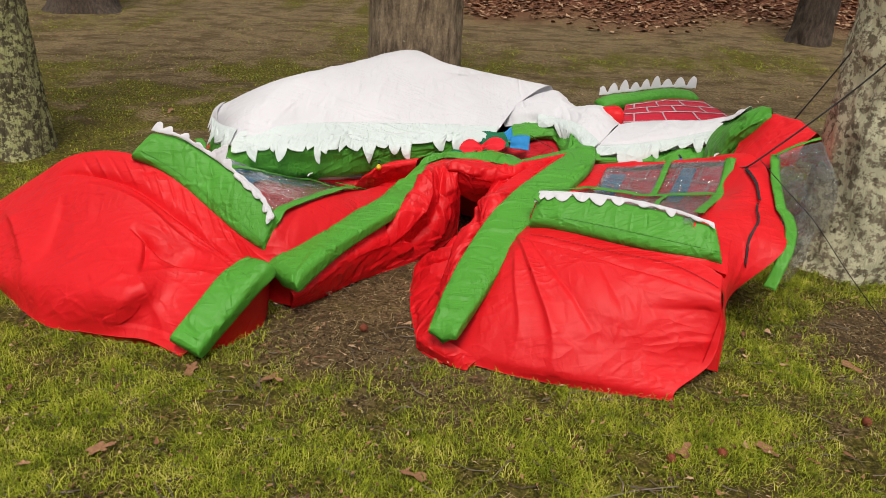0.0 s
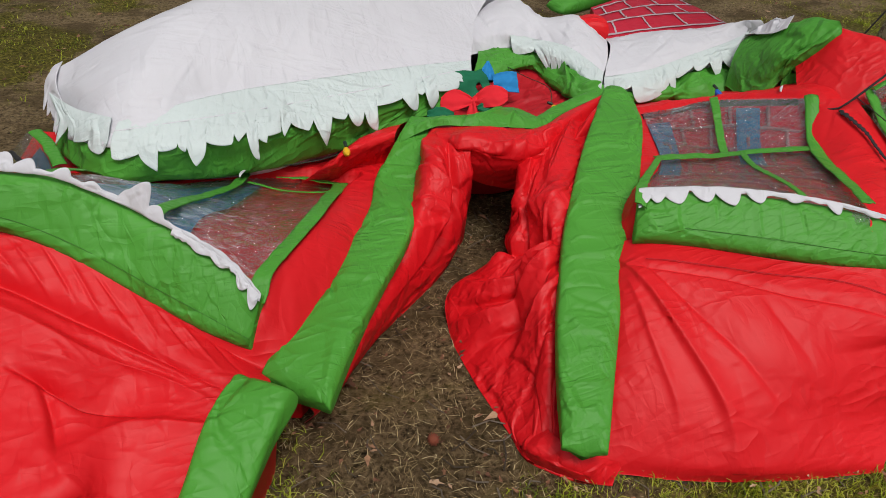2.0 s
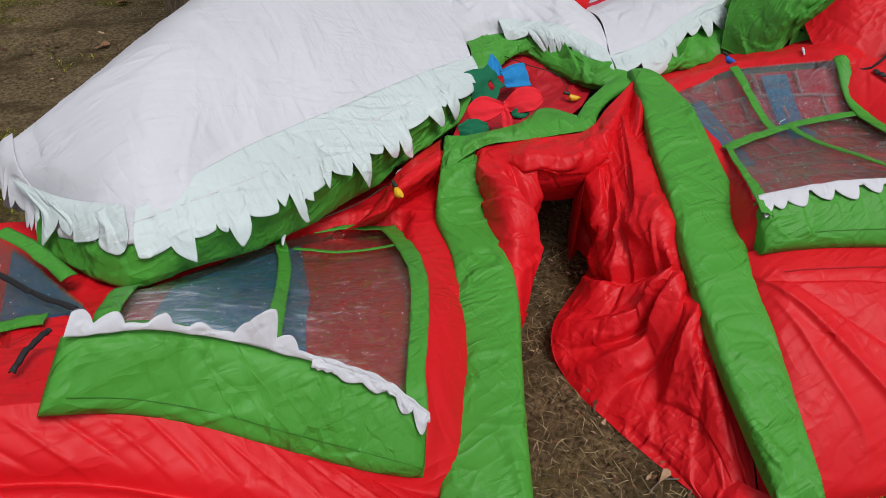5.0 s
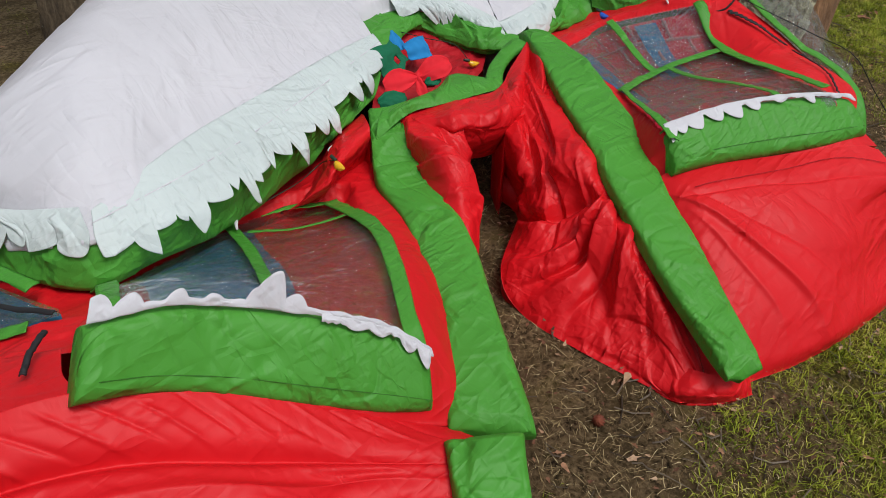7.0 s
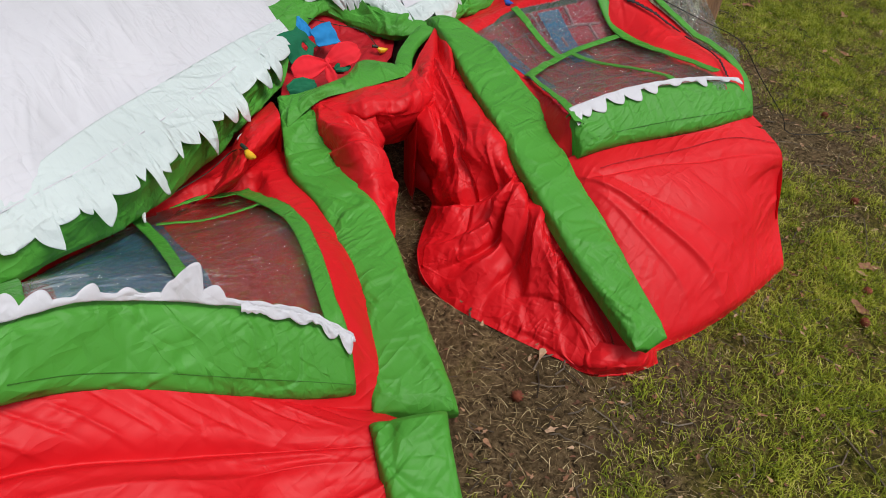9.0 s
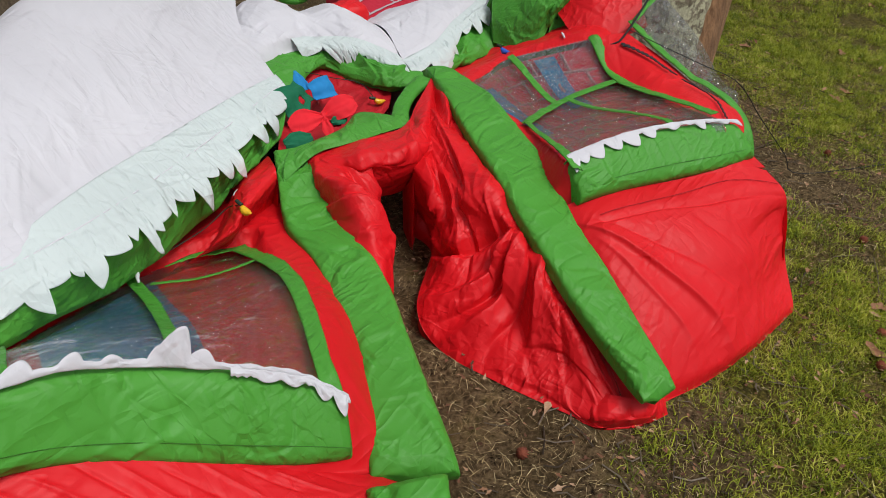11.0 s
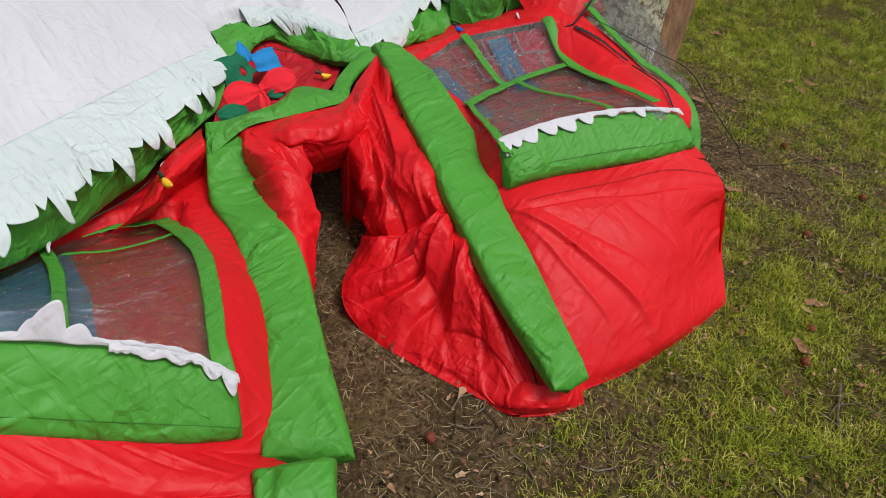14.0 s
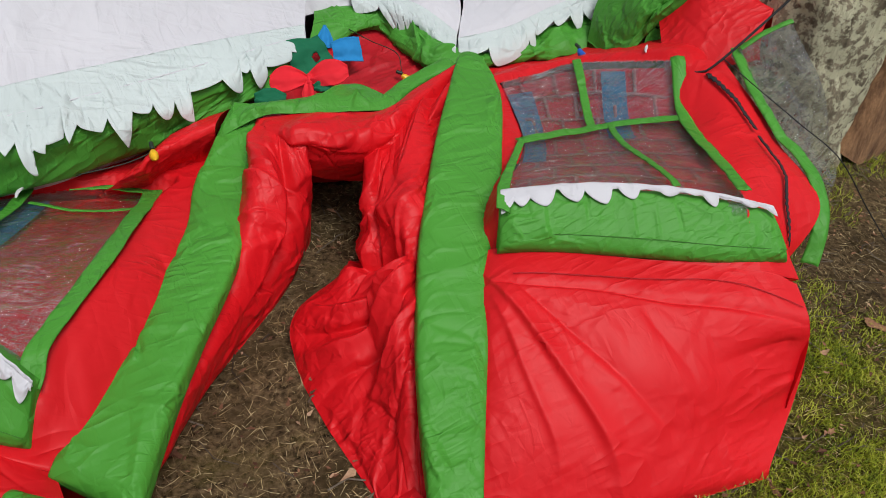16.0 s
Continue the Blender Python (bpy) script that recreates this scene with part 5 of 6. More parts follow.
# window boxes: green sills with a white icicle edge
def window_box(top, low, seed, label, bumps, upward=False):
    n = 280
    a, b = spline(top, n), spline(low, n)
    mid = (a + b) / 2
    sides = b - a
    widths = np.linalg.norm(sides, axis=1)
    tan = np.gradient(mid, axis=0)
    tan /= np.linalg.norm(tan, axis=1, keepdims=True)
    up = np.cross(sides / widths[:, None], tan)
    up = np.where(up[:, 2:] < 0, -up, up)
    path = mid + up * 0.02
    body = bolster("window_box", [tuple(p) for p in path[::8]] + [tuple(path[-1])], [float(w) for w in widths[::8]] + [float(widths[-1])], 0.11, GREEN, house,
                   n=280, m=88, fold=0.011, seed=seed, power=3.4, pinch=0.6, label=label, sides=[tuple(s) for s in sides], sharp=22, square=True)
    def line(q):
        return [tuple(p) for p in q[::12]] + [tuple(q[-1])]

    unit = sides / widths[:, None]
    if upward:
        k = n * 62 // 100
        fringe("icicle_edge", line((a + up * 0.024 + sides * 0.02)[k:]), line((unit + up * 0.10)[k:]), ((0.27, 0.016, 0.11, -0.2), (0.50, 0.018, 0.10, 0.2), (0.74, 0.028, 0.08, -0.2), (0.92, 0.042, 0.07, 0.2)), 0.008, WHITE, body, n=160, seed=seed + 9, label="white scalloped fabric edge")
        fringe("icicle_edge", line(a + up * 0.018 - sides * 0.03), line(-unit * 0.95 + up * 0.22), bumps, 0.008, WHITE, body, seed=seed + 4, label="white scalloped fabric edge")
    else:
        fringe("icicle_edge", line(a + up * 0.020 + sides * 0.01)[:-1], line(unit + up * 0.16)[:-1], bumps, 0.008, WHITE, body, seed=seed + 4, label="white scalloped fabric edge")
    cord("seam", line(mid + sides * 0.26 + up * 0.0205)[1:-1], 0.0008, GREEN_DARK, body, n=120, m=6, label="stitched seam")
    return body


window_box(SILL_L_TOP[0], SILL_L_BOT[0], 21, "puffed green nylon window box with white icicle edge",
           ((0.02, 0.042, 0.05, 0.2), (0.10, 0.032, 0.04, 0.2), (0.22, 0.026, 0.03, 0.2), (0.31, 0.016, 0.03, -0.2), (0.425, 0.034, 0.035, -0.4), (0.485, 0.075, 0.040, 0.45), (0.545, 0.032, 0.04, 0.2), (0.68, 0.010, 0.05, 0.0), (0.80, 0.010, 0.05, 0.0)), True)
window_box(SILL_R_TOP[0], SILL_R_BOT[0], 31, "puffed green nylon window box with white icicle edge",
           ((0.0, 0.060, 0.06, 0.0), (0.075, 0.045, 0.04, 0.0), (0.16, 0.05, 0.05, 0.3), (0.27, 0.042, 0.045, 0.3), (0.37, 0.048, 0.045, 0.4), (0.47, 0.034, 0.04, 0.2), (0.60, 0.02, 0.04, -0.2), (0.76, 0.032, 0.03, 0.1), (0.90, 0.015, 0.04, 0.0), (1.0, 0.02, 0.04, 0.0)))


# windows: vinyl panes in green bands, the printed lining behind them
def window(pane, bands, bars, seed):
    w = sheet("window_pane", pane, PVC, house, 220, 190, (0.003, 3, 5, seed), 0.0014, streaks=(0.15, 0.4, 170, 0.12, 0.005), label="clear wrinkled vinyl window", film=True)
    w.visible_shadow = False
    for k, (wide, path) in enumerate(bands):
        ribbon("window_band", path, wide, GREEN, w, pane, 0.010, n=90, seed=seed + k, label="green fabric band")
    for k, (wide, path) in enumerate(bars):
        ribbon("glazing_bar", path, wide, GREEN, w, pane, 0.007, n=70, seed=seed + 5 + k, label="narrow green fabric bar")
    return w


def lining(name, net, u0, u1, v0, v1, drop, mat, parent, seed):
    return sheet(name, cut_out(net, u0, u1, v0, v1, drop, 6, 5), mat, parent, 80, 80, (0.004, 4, 4, seed), 0.003, film=True)


pane_l = window(PANE_L, (
    (0.045, [(-1.16, 2.97, 0), (-1.08, 3.18, 0), (-1.03, 3.36, 0), (-1.02, 3.46, 0)]),
    ([0.05, 0.048, 0.043, 0.042, 0.042], [(-0.285, 3.47, 0), (-0.315, 3.35, 0), (-0.405, 3.10, 0), (-0.50, 2.93, 0), (-0.60, 2.78, 0), (-0.64, 2.70, 0)]),
    ([0.006, 0.03, 0.028], [(-0.50, 3.525, 0), (-0.40, 3.530, 0), (-0.28, 3.450, 0)])),
    ((0.032, [(-0.60, 3.55, 0), (-0.68, 3.30, 0), (-0.87, 2.87, 0)]), (0.014, [(-0.60, 3.44, 0), (-0.50, 3.37, 0), (-0.32, 3.29, 0)])), 41)
# shade under the vinyl is put into this darker red
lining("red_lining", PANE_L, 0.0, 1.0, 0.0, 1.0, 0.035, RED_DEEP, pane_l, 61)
lining("blue_lining", PANE_L, 0.10, 0.60, 0.0, 0.97, 0.020, BLUE, pane_l, 62)
pane_r = window(PANE_R, (
    ([0.035, 0.022, 0.02], [(0.42, 2.72, 0), (0.47, 2.80, 0), (0.62, 2.97, 0), (0.72, 3.08, 0)]),
    ([0.045, 0.04, 0.036, 0.034], [(1.37, 3.18, 0), (1.325, 3.08, 0), (1.288, 3.015, 0), (1.272, 2.985, 0), (1.252, 2.955, 0), (1.15, 2.77, 0), (1.012, 2.522, 0)])),
    ((0.028, [(1.18, 3.45, 0), (1.10, 3.28, 0), (1.022, 3.12, 0)]), (0.020, [(1.075, 3.095, 0), (0.99, 2.92, 0), (0.88, 2.62, 0)]),
     (0.032, [(0.70, 3.07, 0), (1.022, 3.115, 0), (1.28, 2.98, 0)])), 51)
brick_r = lining("brick_lining", PANE_R, 0.0, 1.0, 0.0, 1.0, 0.030, BRICK_RED, pane_r, 63)
lining("blue_lining", PANE_R, 0.02, 0.17, 0.40, 0.92, 0.016, BLUE, pane_r, 64)
lining("blue_lining", PANE_R, 0.60, 0.74, 0.60, 0.97, 0.016, BLUE, pane_r, 65)
for k in range(7):
    v0 = 0.08 + 0.13 * k
    ribbon("mortar_line", cut_out(PANE_R, 0.03, 0.97, v0, v0, 0.0, 5, 1)[0], 0.010, MORTAR, brick_r, PANE_R, -0.021, n=40, m=3, seed=k)
    for i in range(4):
        u0 = 0.12 + 0.22 * i + (0.11 if k % 2 else 0)
        if v0 + 0.13 < 1 and u0 < 0.97:
            ribbon("mortar_line", [cut_out(PANE_R, u0, u0, vv, vv, 0.0, 1, 1)[0][0] for vv in (v0, v0 + 0.065, v0 + 0.13)], 0.010, MORTAR, brick_r, PANE_R, -0.021, n=10, m=3, seed=30 + k)

# white roof, its seam bands and the green eaves
sheet("roof", ROOF, WHITE, house, 220, 160, (0.004, 3, 1.5, 12), 0.0012, skirt=0.0, tuck=0.3, label="large puffed white nylon roof")
sheet("roof", ROOF_MID, WHITE, house, 140, 110, (0.006, 3, 3, 13), 0.0022, skirt=0.0, label="crumpled white nylon roof fold")
sheet("roof", ROOF_R, WHITE, house, 160, 120, (0.005, 3, 3, 14), 0.0018, skirt=0.0, label="puffed white nylon roof end")


def shifted(row, d):
    return [tuple(np.array(p) + np.array(d)) for p in row]


def roof_edge(seam, low, drop, count, seed, share=0.42, n=420, end=None):
    """A thin band over the roof's rim whose free edge is cut into icicles; drop and end say how far they hang at its two ends."""
    end = drop if end is None else end
    ks = np.linspace(0, 1, len(low))
    tip = [tuple(np.array(b) + np.array(drop) * (1 - k) + np.array(end) * k) for b, k in zip(low, ks)]
    half = [tuple((np.array(a) + np.array(b)) / 2) for a, b in zip(low, tip)]
    return sheet("icicle_band", [shifted(seam, (0, 0, 0.012)), shifted([tuple((np.array(a) + np.array(b)) / 2) for a, b in zip(seam, low)], (0, -0.014, 0.022)), shifted(low, (0, -0.028, 0.024)), shifted(half, (0, -0.030, 0.016)), shifted(tip, (0, -0.012, 0.004))],
                 MINT, house, n, 48, (0.004, 5, 2, seed), 0.0034, label="thin white icicle-edged roof band", teeth=(share, count, seed), streaks=(1.4, 0.5, 60, 0.09, 0.006))


roof_edge(ROOF[1][1:], ROOF[0][1:], (-0.004, -0.066, -0.082), 22, 61, share=0.42, end=(0.006, -0.036, -0.045))
roof_edge([(-1.20, 3.83, 0.415), (-1.10, 3.66, 0.425), (-0.985, 3.53, 0.445)], [(-1.170, 3.745, 0.365), (-1.09, 3.60, 0.380), (-1.000, 3.492, 0.392)], (-0.055, -0.035, -0.085), 5, 67, share=0.6, n=180)
roof_edge([tuple((np.array(a) * 0.45 + np.array(b) * 0.55)) for a, b in zip(ROOF_MID[0], ROOF_MID[1])][1:], ROOF_MID[0][1:], (0.0, -0.055, -0.065), 7, 63, share=0.55, n=180)
roof_edge([tuple((np.array(a) * 0.45 + np.array(b) * 0.55)) for a, b in zip(ROOF_R[0], ROOF_R[1])], ROOF_R[0], (0.0, -0.055, -0.085), 8, 64, share=0.6, n=260, end=(0.0, -0.04, -0.05))
eave_low = EAVE_SIDE[0][:1] + EAVE_L[0]
eave_out = [(-0.015, -0.005, 0.006), (-0.012, -0.015, 0.006)] + [(0.0, -0.016, 0.006)] * 4
eave_mid = [tuple((np.array(p) + np.array(q)) / 2 + np.array(o)) for p, q, o in zip(ROOF[0], eave_low, eave_out)]
eave_in = [tuple(np.array(q) - 4 * np.array(o) + np.array((0, 0, -0.02))) for q, o in zip(eave_low, eave_out)]
eave_top = [tuple(np.array(p) * (1 - k) + np.array(q) * k + np.array((-0.002, -0.004, 0.012 if k else 0.0))) for p, q, k in zip(ROOF[0], ROOF[1], (0, 0, 0.32, 0.32, 0.32, 0.32))]
sheet("eave", [eave_top, shifted(ROOF[0], (-0.006, -0.012, 0.006)), eave_mid, eave_low, eave_in], GREEN, house, 280, 60, (0.005, 2, 3, 15), 0.003, label="green nylon eave", film=True)
side_rim = [ROOF[k][0] for k in range(4)]
side_in = [tuple(np.array(ROOF[k][0]) * 0.9 + np.array(ROOF[k][1]) * 0.1) for k in range(4)]
sheet("icicle_band", [shifted(side_in, (0, 0, 0.02)), shifted(side_rim, (-0.008, 0, 0.008)), shifted(side_rim, (-0.040, -0.045, -0.085))], WHITE, house, 200, 24, (0.004, 5, 2, 66), 0.003, label="thin white icicle-edged roof band", teeth=(0.65, 9, 66))
sheet("roof_corner", ROOF_CORNER, WHITE, house, 110, 80, (0.006, 5, 4, 77), 0.006, lift=0.004, teeth=(0.35, 6, 79), label="crumpled off-white roof corner")
for top, low, seed in ((EAVE_MID[0], EAVE_MID[1], 17), (ROOF_R[0], EAVE_R[0], 18)):
    between = [tuple((np.array(p) + np.array(q)) / 2) for p, q in zip(top, low)]
    sheet("eave", [shifted(top, (0, 0.03, 0.0)), shifted(between, (0, -0.02, 0.02)), low, shifted(low, (0.0, 0.05, -0.04))], GREEN, house, 160, 80, (0.010, 4, 4, seed), 0.006, label="crumpled green nylon eave", film=True)
sheet("roof_tab", cut_out(LUMP_G, 0.0, 0.5, 0.40, 0.75, -0.028), WHITE, house, 110, 80, (0.008, 5, 4, 78), 0.005, teeth=(0.3, 5, 80), label="crumpled white roof end over the green eave")
sheet("eave_fold", LUMP_G, GREEN, house, 140, 120, (0.010, 3, 3, 19), 0.0045, streaks=(0.6, 0.5, 30, 0.2, 0.014), skirt=0.15, label="bulging folded green nylon eave")
sheet("upper_wall", LUMP_R, RED, house, 130, 120, (0.005, 3, 3, 20), 0.0015, film=True, label="raised red nylon corner")

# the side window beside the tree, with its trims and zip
vinyl = sheet("side_window", PLASTIC_R, PVC_GREY, house, 110, 120, (0.014, 4, 3, 22), 0.005, label="hazy crumpled vinyl window", film=True)
ribbon("window_band", TRIM_R1[0], 0.038, GREEN, vinyl, n=70, seed=23, label="green fabric band")
ribbon("window_band", TRIM_R1B[0], 0.045, GREEN, vinyl, n=50, seed=33, label="green fabric band")
ribbon("window_band", TRIM_R2[0], 0.022, GREEN, vinyl, n=50, seed=24, label="green fabric band")
ribbon("zip", ZIP_R[0], 0.011, BLACK, house, SIDE_R, 0.012, n=60, seed=25, label="black zip")
ribbon("zip", ZIP_R2[0], 0.008, BLACK, house, SIDE_R, 0.012, n=60, seed=34, label="black zip")

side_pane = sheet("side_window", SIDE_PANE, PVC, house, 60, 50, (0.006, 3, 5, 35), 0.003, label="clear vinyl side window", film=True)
sheet("blue_lining", cut_out(SIDE_PANE, 0.25, 1.0, 0.0, 1.0, 0.018), BLUE, side_pane, 50, 40, (0.008, 4, 4, 36), 0.004)
ribbon("window_band", SIDE_BANDS[0], 0.04, GREEN, side_pane, n=50, seed=37, label="green fabric band")
ribbon("window_band", SIDE_BANDS[1], 0.035, GREEN, side_pane, n=50, seed=38, label="green fabric band")
ribbon("strap", SIDE_BANDS[2], 0.012, BLACK, side_pane, n=50, seed=39, label="black webbing strap")
ribbon("zip", SIDE_BANDS[3], 0.009, BLACK, house, n=50, seed=40, label="black zip")

# the chimney lying behind the roof
chimney = sheet("chimney", CHIM, BRICK_RED, house, 90, 70, (0.003, 2, 2, 26), 0.001, skirt=0.1, label="flattened crimson chimney printed with grey mortar lines")
bolster("chimney_cap", CHIM_TOP[0], 0.14, 0.10, GREEN, chimney, n=70, seed=27, label="green nylon chimney cap")
bolster("chimney_sleeve", CHIM_SLEEVE[0], 0.16, 0.12, RED, chimney, n=40, seed=28, label="red nylon sleeve")
cap_edge = spline(shifted(CHIM_TOP[0], (0, 0.035, 0.012)), 20)
fringe("icicle_edge", [tuple(p) for p in cap_edge], [(0.05, 0.35, 0.93)] * 20, [(0.03 + 0.118 * k, 0.050 + 0.012 * ((k * 7) % 3), 0.052, 0.1) for k in range(9)], 0.010, WHITE, chimney, n=220, seed=29, label="white pointed fabric edge")
mortar_lines = surface(CHIM, 61, 61)


def mortar(u0, v0, u1, v1, k):
    pts = [tuple(mortar_lines[round(60 * (v0 + (v1 - v0) * s)), round(60 * (u0 + (u1 - u0) * s))] + np.array((0, 0, 0.010))) for s in np.linspace(0, 1, 6)]
    ribbon("mortar_line", pts, 0.009, GREY_PRINT, chimney, CHIM, 0.004, n=24, m=3, seed=k, thick=0.002)


for k in range(4):
    v = 0.10 + 0.26 * k
    mortar(0.02, v, 0.98, v, 70 + k)
    for i in range(4):
        u = 0.12 + 0.28 * i + (0.14 if k % 2 else 0)
        if v + 0.26 <= 1 and u < 0.98:
            mortar(u, v, u, v + 0.26, 80 + 5 * k + i)

# ---- small things in the doorway ----
def felt(name, at, u, v, halves, length, mat, parent=None, bend=0.0, ripple=0.004, seed=1, label="", notch=()):
    """A thin cut piece of felt: half widths along its length, on the two ways u and v; notch leaves a round hole."""
    nu, nv = 46, 25
    u, v = np.array(u, float), np.array(v, float)
    u /= np.linalg.norm(u)
    v -= u * (u @ v)
    v /= np.linalg.norm(v)
    w = np.cross(u, v)
    w = -w if w[2] < 0 else w
    k, t = np.meshgrid(np.linspace(0, 1, nu), np.linspace(-1, 1, nv))
    wide = np.maximum(0.003, np.interp(np.linspace(0, 1, nu), np.linspace(0, 1, len(halves)), halves))
    lift = bend * np.sin(math.pi * k) + ripple * np.cos(5 * t + seed) * (1 - 0.6 * k) + 0.5 * ripple * grain(k * 5, t * 2, seed)
    g = np.array(at, float) + u * (k * length)[..., None] + v * (t * wide[None, :])[..., None] + w * lift[..., None]
    f = grid_faces(nu, nv)
    if notch:
        hk, ht, hr = notch
        hole = (np.hypot((k - hk) * length, (t - ht) * wide[None, :]) < hr).reshape(-1)
        f = [q for q in f if not any(hole[i] for i in q)]
    ob = part(name, (g.reshape(-1, 3), f), mat, parent, label)
    so = ob.modifiers.new("felt", "SOLIDIFY")
    so.thickness = 0.003
    return ob


knot_at = np.array((0.252, 3.628, 0.382))
across, upward = (0.80, -0.49, 0.30), (0.30, 0.62, 0.55)
bow = thing("fabric_bow", (0.254, 3.64, 0.3), "red felt ribbon bow lying on the green door edge", "bow")
felt("loop", knot_at, (-0.84, 0.42, -0.16), upward, [0.010, 0.023, 0.033, 0.042, 0.045, 0.043, 0.034, 0.018], 0.125, FELT_RED, bow, 0.012, 0.005, 101)
felt("loop", knot_at, (0.84, -0.34, 0.26), upward, [0.014, 0.026, 0.036, 0.042, 0.044, 0.042, 0.034, 0.018], 0.130, FELT_RED, bow, 0.016, 0.007, 102)
bolster("knot", [tuple(knot_at + np.array(upward) * d + np.array((0, -0.008, 0.008))) for d in (-0.022, 0.0, 0.022)], [0.016, 0.020, 0.016], 0.018, FELT_RED, bow, n=24, seed=103)
felt("tail", knot_at, (-0.25, -0.62, -0.50), across, [0.006, 0.014, 0.021, 0.016], 0.075, FELT_RED, bow, 0.006, 0.003, 104)
felt("tail", knot_at, (0.50, -0.50, -0.35), across, [0.006, 0.012, 0.018, 0.006], 0.070, FELT_RED, bow, 0.006, 0.003, 105)

s0, s1, bulb_y, bulb_l, bulb_b = MISC[0]
tagged(felt("felt_scrap", (0.255, 3.83, 0.335), (0.80, 0.30, 0.10), (-0.1, 0.62, 0.55), [0.060, 0.078, 0.066, 0.048, 0.052], 0.165, FELT_GREEN, None, 0.012, 0.009, 5, notch=(0.62, -0.35, 0.013)), "dark green felt scrap with a hole beside the red bow", "fabric scrap")
tagged(felt("felt_scrap", (0.075, 3.635, 0.335), (0.70, -0.30, 0.10), (0.2, 0.60, 0.30), [0.016, 0.032, 0.030, 0.012], 0.10, FELT_GREEN, None, 0.006, 0.006, 8), "dark green felt scrap under the red bow", "fabric scrap")
tagged(felt("felt_scrap", (0.255, 3.590, 0.372), (0.75, -0.20, 0.05), (0.2, 0.60, 0.40), [0.010, 0.020, 0.022, 0.010], 0.06, FELT_GREEN, None, 0.006, 0.005, 9), "dark green felt scrap under the red bow", "fabric scrap")
tagged(felt("felt_scrap", (0.425, 3.865, 0.345), (0.85, -0.10, 0.02), (0.0, 0.62, 0.60), [0.034, 0.042, 0.045, 0.046], 0.105, FELT_BLUE, None, 0.010, 0.005, 6), "folded bright blue felt piece above the red bow", "fabric scrap")
tagged(felt("felt_scrap", (0.405, 3.895, 0.350), (0.25, 0.62, 0.50), (0.85, -0.2, 0.0), [0.034, 0.030, 0.018, 0.004], 0.085, FELT_BLUE, None, 0.006, 0.005, 7), "pointed bright blue felt tab beside the bow", "fabric scrap")


def bulb(c, mat, label, turn):
    e = thing("light_bulb", (c[0], c[1], c[2] - 0.01), label, "light bulb", group="string of coloured bulbs")
    d = Vector((math.cos(turn), math.sin(turn), -0.2)).normalized()
    p = [tuple(Vector(c) + d * s) for s in (0, 0.012, 0.028, 0.045)]
    bolster("glass", p, [0.014, 0.026, 0.022, 0.006], [0.014, 0.026, 0.022, 0.006], mat, e, n=24, m=14, fold=0.0, power=2, pinch=0.6)
    cord("socket", [tuple(Vector(c) - d * 0.022), tuple(Vector(c) - d * 0.01), tuple(Vector(c) + d * 0.002)], 0.006, WIRE, e, n=8, m=10)


bulb(bulb_y, YELLOW, "yellow plastic bulb on a dark wire in the doorway", -0.6)
bulb(bulb_l, YELLOW, "yellow plastic bulb on a dark wire under the eave", -1.6)
bulb(bulb_b, BLUE_BULB, "blue plastic bulb on a dark wire under the eave", -1.5)
tagged(cord("light_wire", [(0.55, 4.05, 0.34), (0.60, 3.93, 0.335), (0.66, 3.83, 0.325), tuple(bulb_y)], 0.0018, WIRE), "thin dark green string-light wire on red lining", "wire")
tagged(cord("light_wire", [tuple(bulb_l), (-0.24, 3.56, 0.26), (-0.34, 3.55, 0.235), (-0.5, 3.53, 0.235)], 0.0018, WIRE), "thin dark green string-light wire under the eave", "wire")

def tie_tape(c, turn):
    """A short knotted end of white tape."""
    d = np.array((math.cos(turn), math.sin(turn), 0.35))
    ob = bolster("tie_tape", [tuple(np.array(c) - d * 0.02), tuple(c), tuple(np.array(c) + d * 0.028 + np.array((0.006, 0, -0.01)))], [0.006, 0.011, 0.005], 0.006, WHITE, None, n=20, m=10, fold=0.002, seed=7)
    return tagged(ob, "short white knotted tie tape under the green eave", "tie", group="white tie tapes")


tie_tape((-0.618, 3.465, 0.262), 1.1)
tie_tape((-0.165, 3.60, 0.275), 0.2)
tie_tape((1.345, 3.30, 0.505), 0.9)
seam_row = [tuple((np.array(p) * 0.5 + np.array(q) * 0.5) + np.array((0, -0.014, 0.0235))) for p, q in zip(ROOF[1][1:], ROOF[0][1:])]
cord("roof_seam", seam_row, 0.0024, WHITE, house, n=120, m=6, label="stitched white seam")

# ---- tethers ----
knot = (1.445, 3.06, 0.565)
tagged(cord("tether_rope", [(1.38, 3.12, 0.50), knot, (1.86, 3.02, 1.02), (2.02, 2.98, 1.40)], 0.004, BLACK), "black tether rope from the red corner to the tree", "rope")
tagged(cord("tether_rope", [(1.70, 3.36, 0.66), (1.84, 3.30, 0.98), (2.02, 3.12, 1.55)], 0.0035, BLACK), "black tether rope from the red corner to the tree", "rope")
tagged(cord("ground_tether", [knot, (1.465, 2.90, 0.53), (1.485, 2.74, 0.497), (1.505, 2.59, 0.462), (1.62, 2.49, 0.31), (1.78, 2.37, 0.12), (1.88, 2.30, 0.012), (2.3, 2.0, 0.008)], 0.0018, BLACK), "thin black cord over the vinyl to the lawn", "cord")

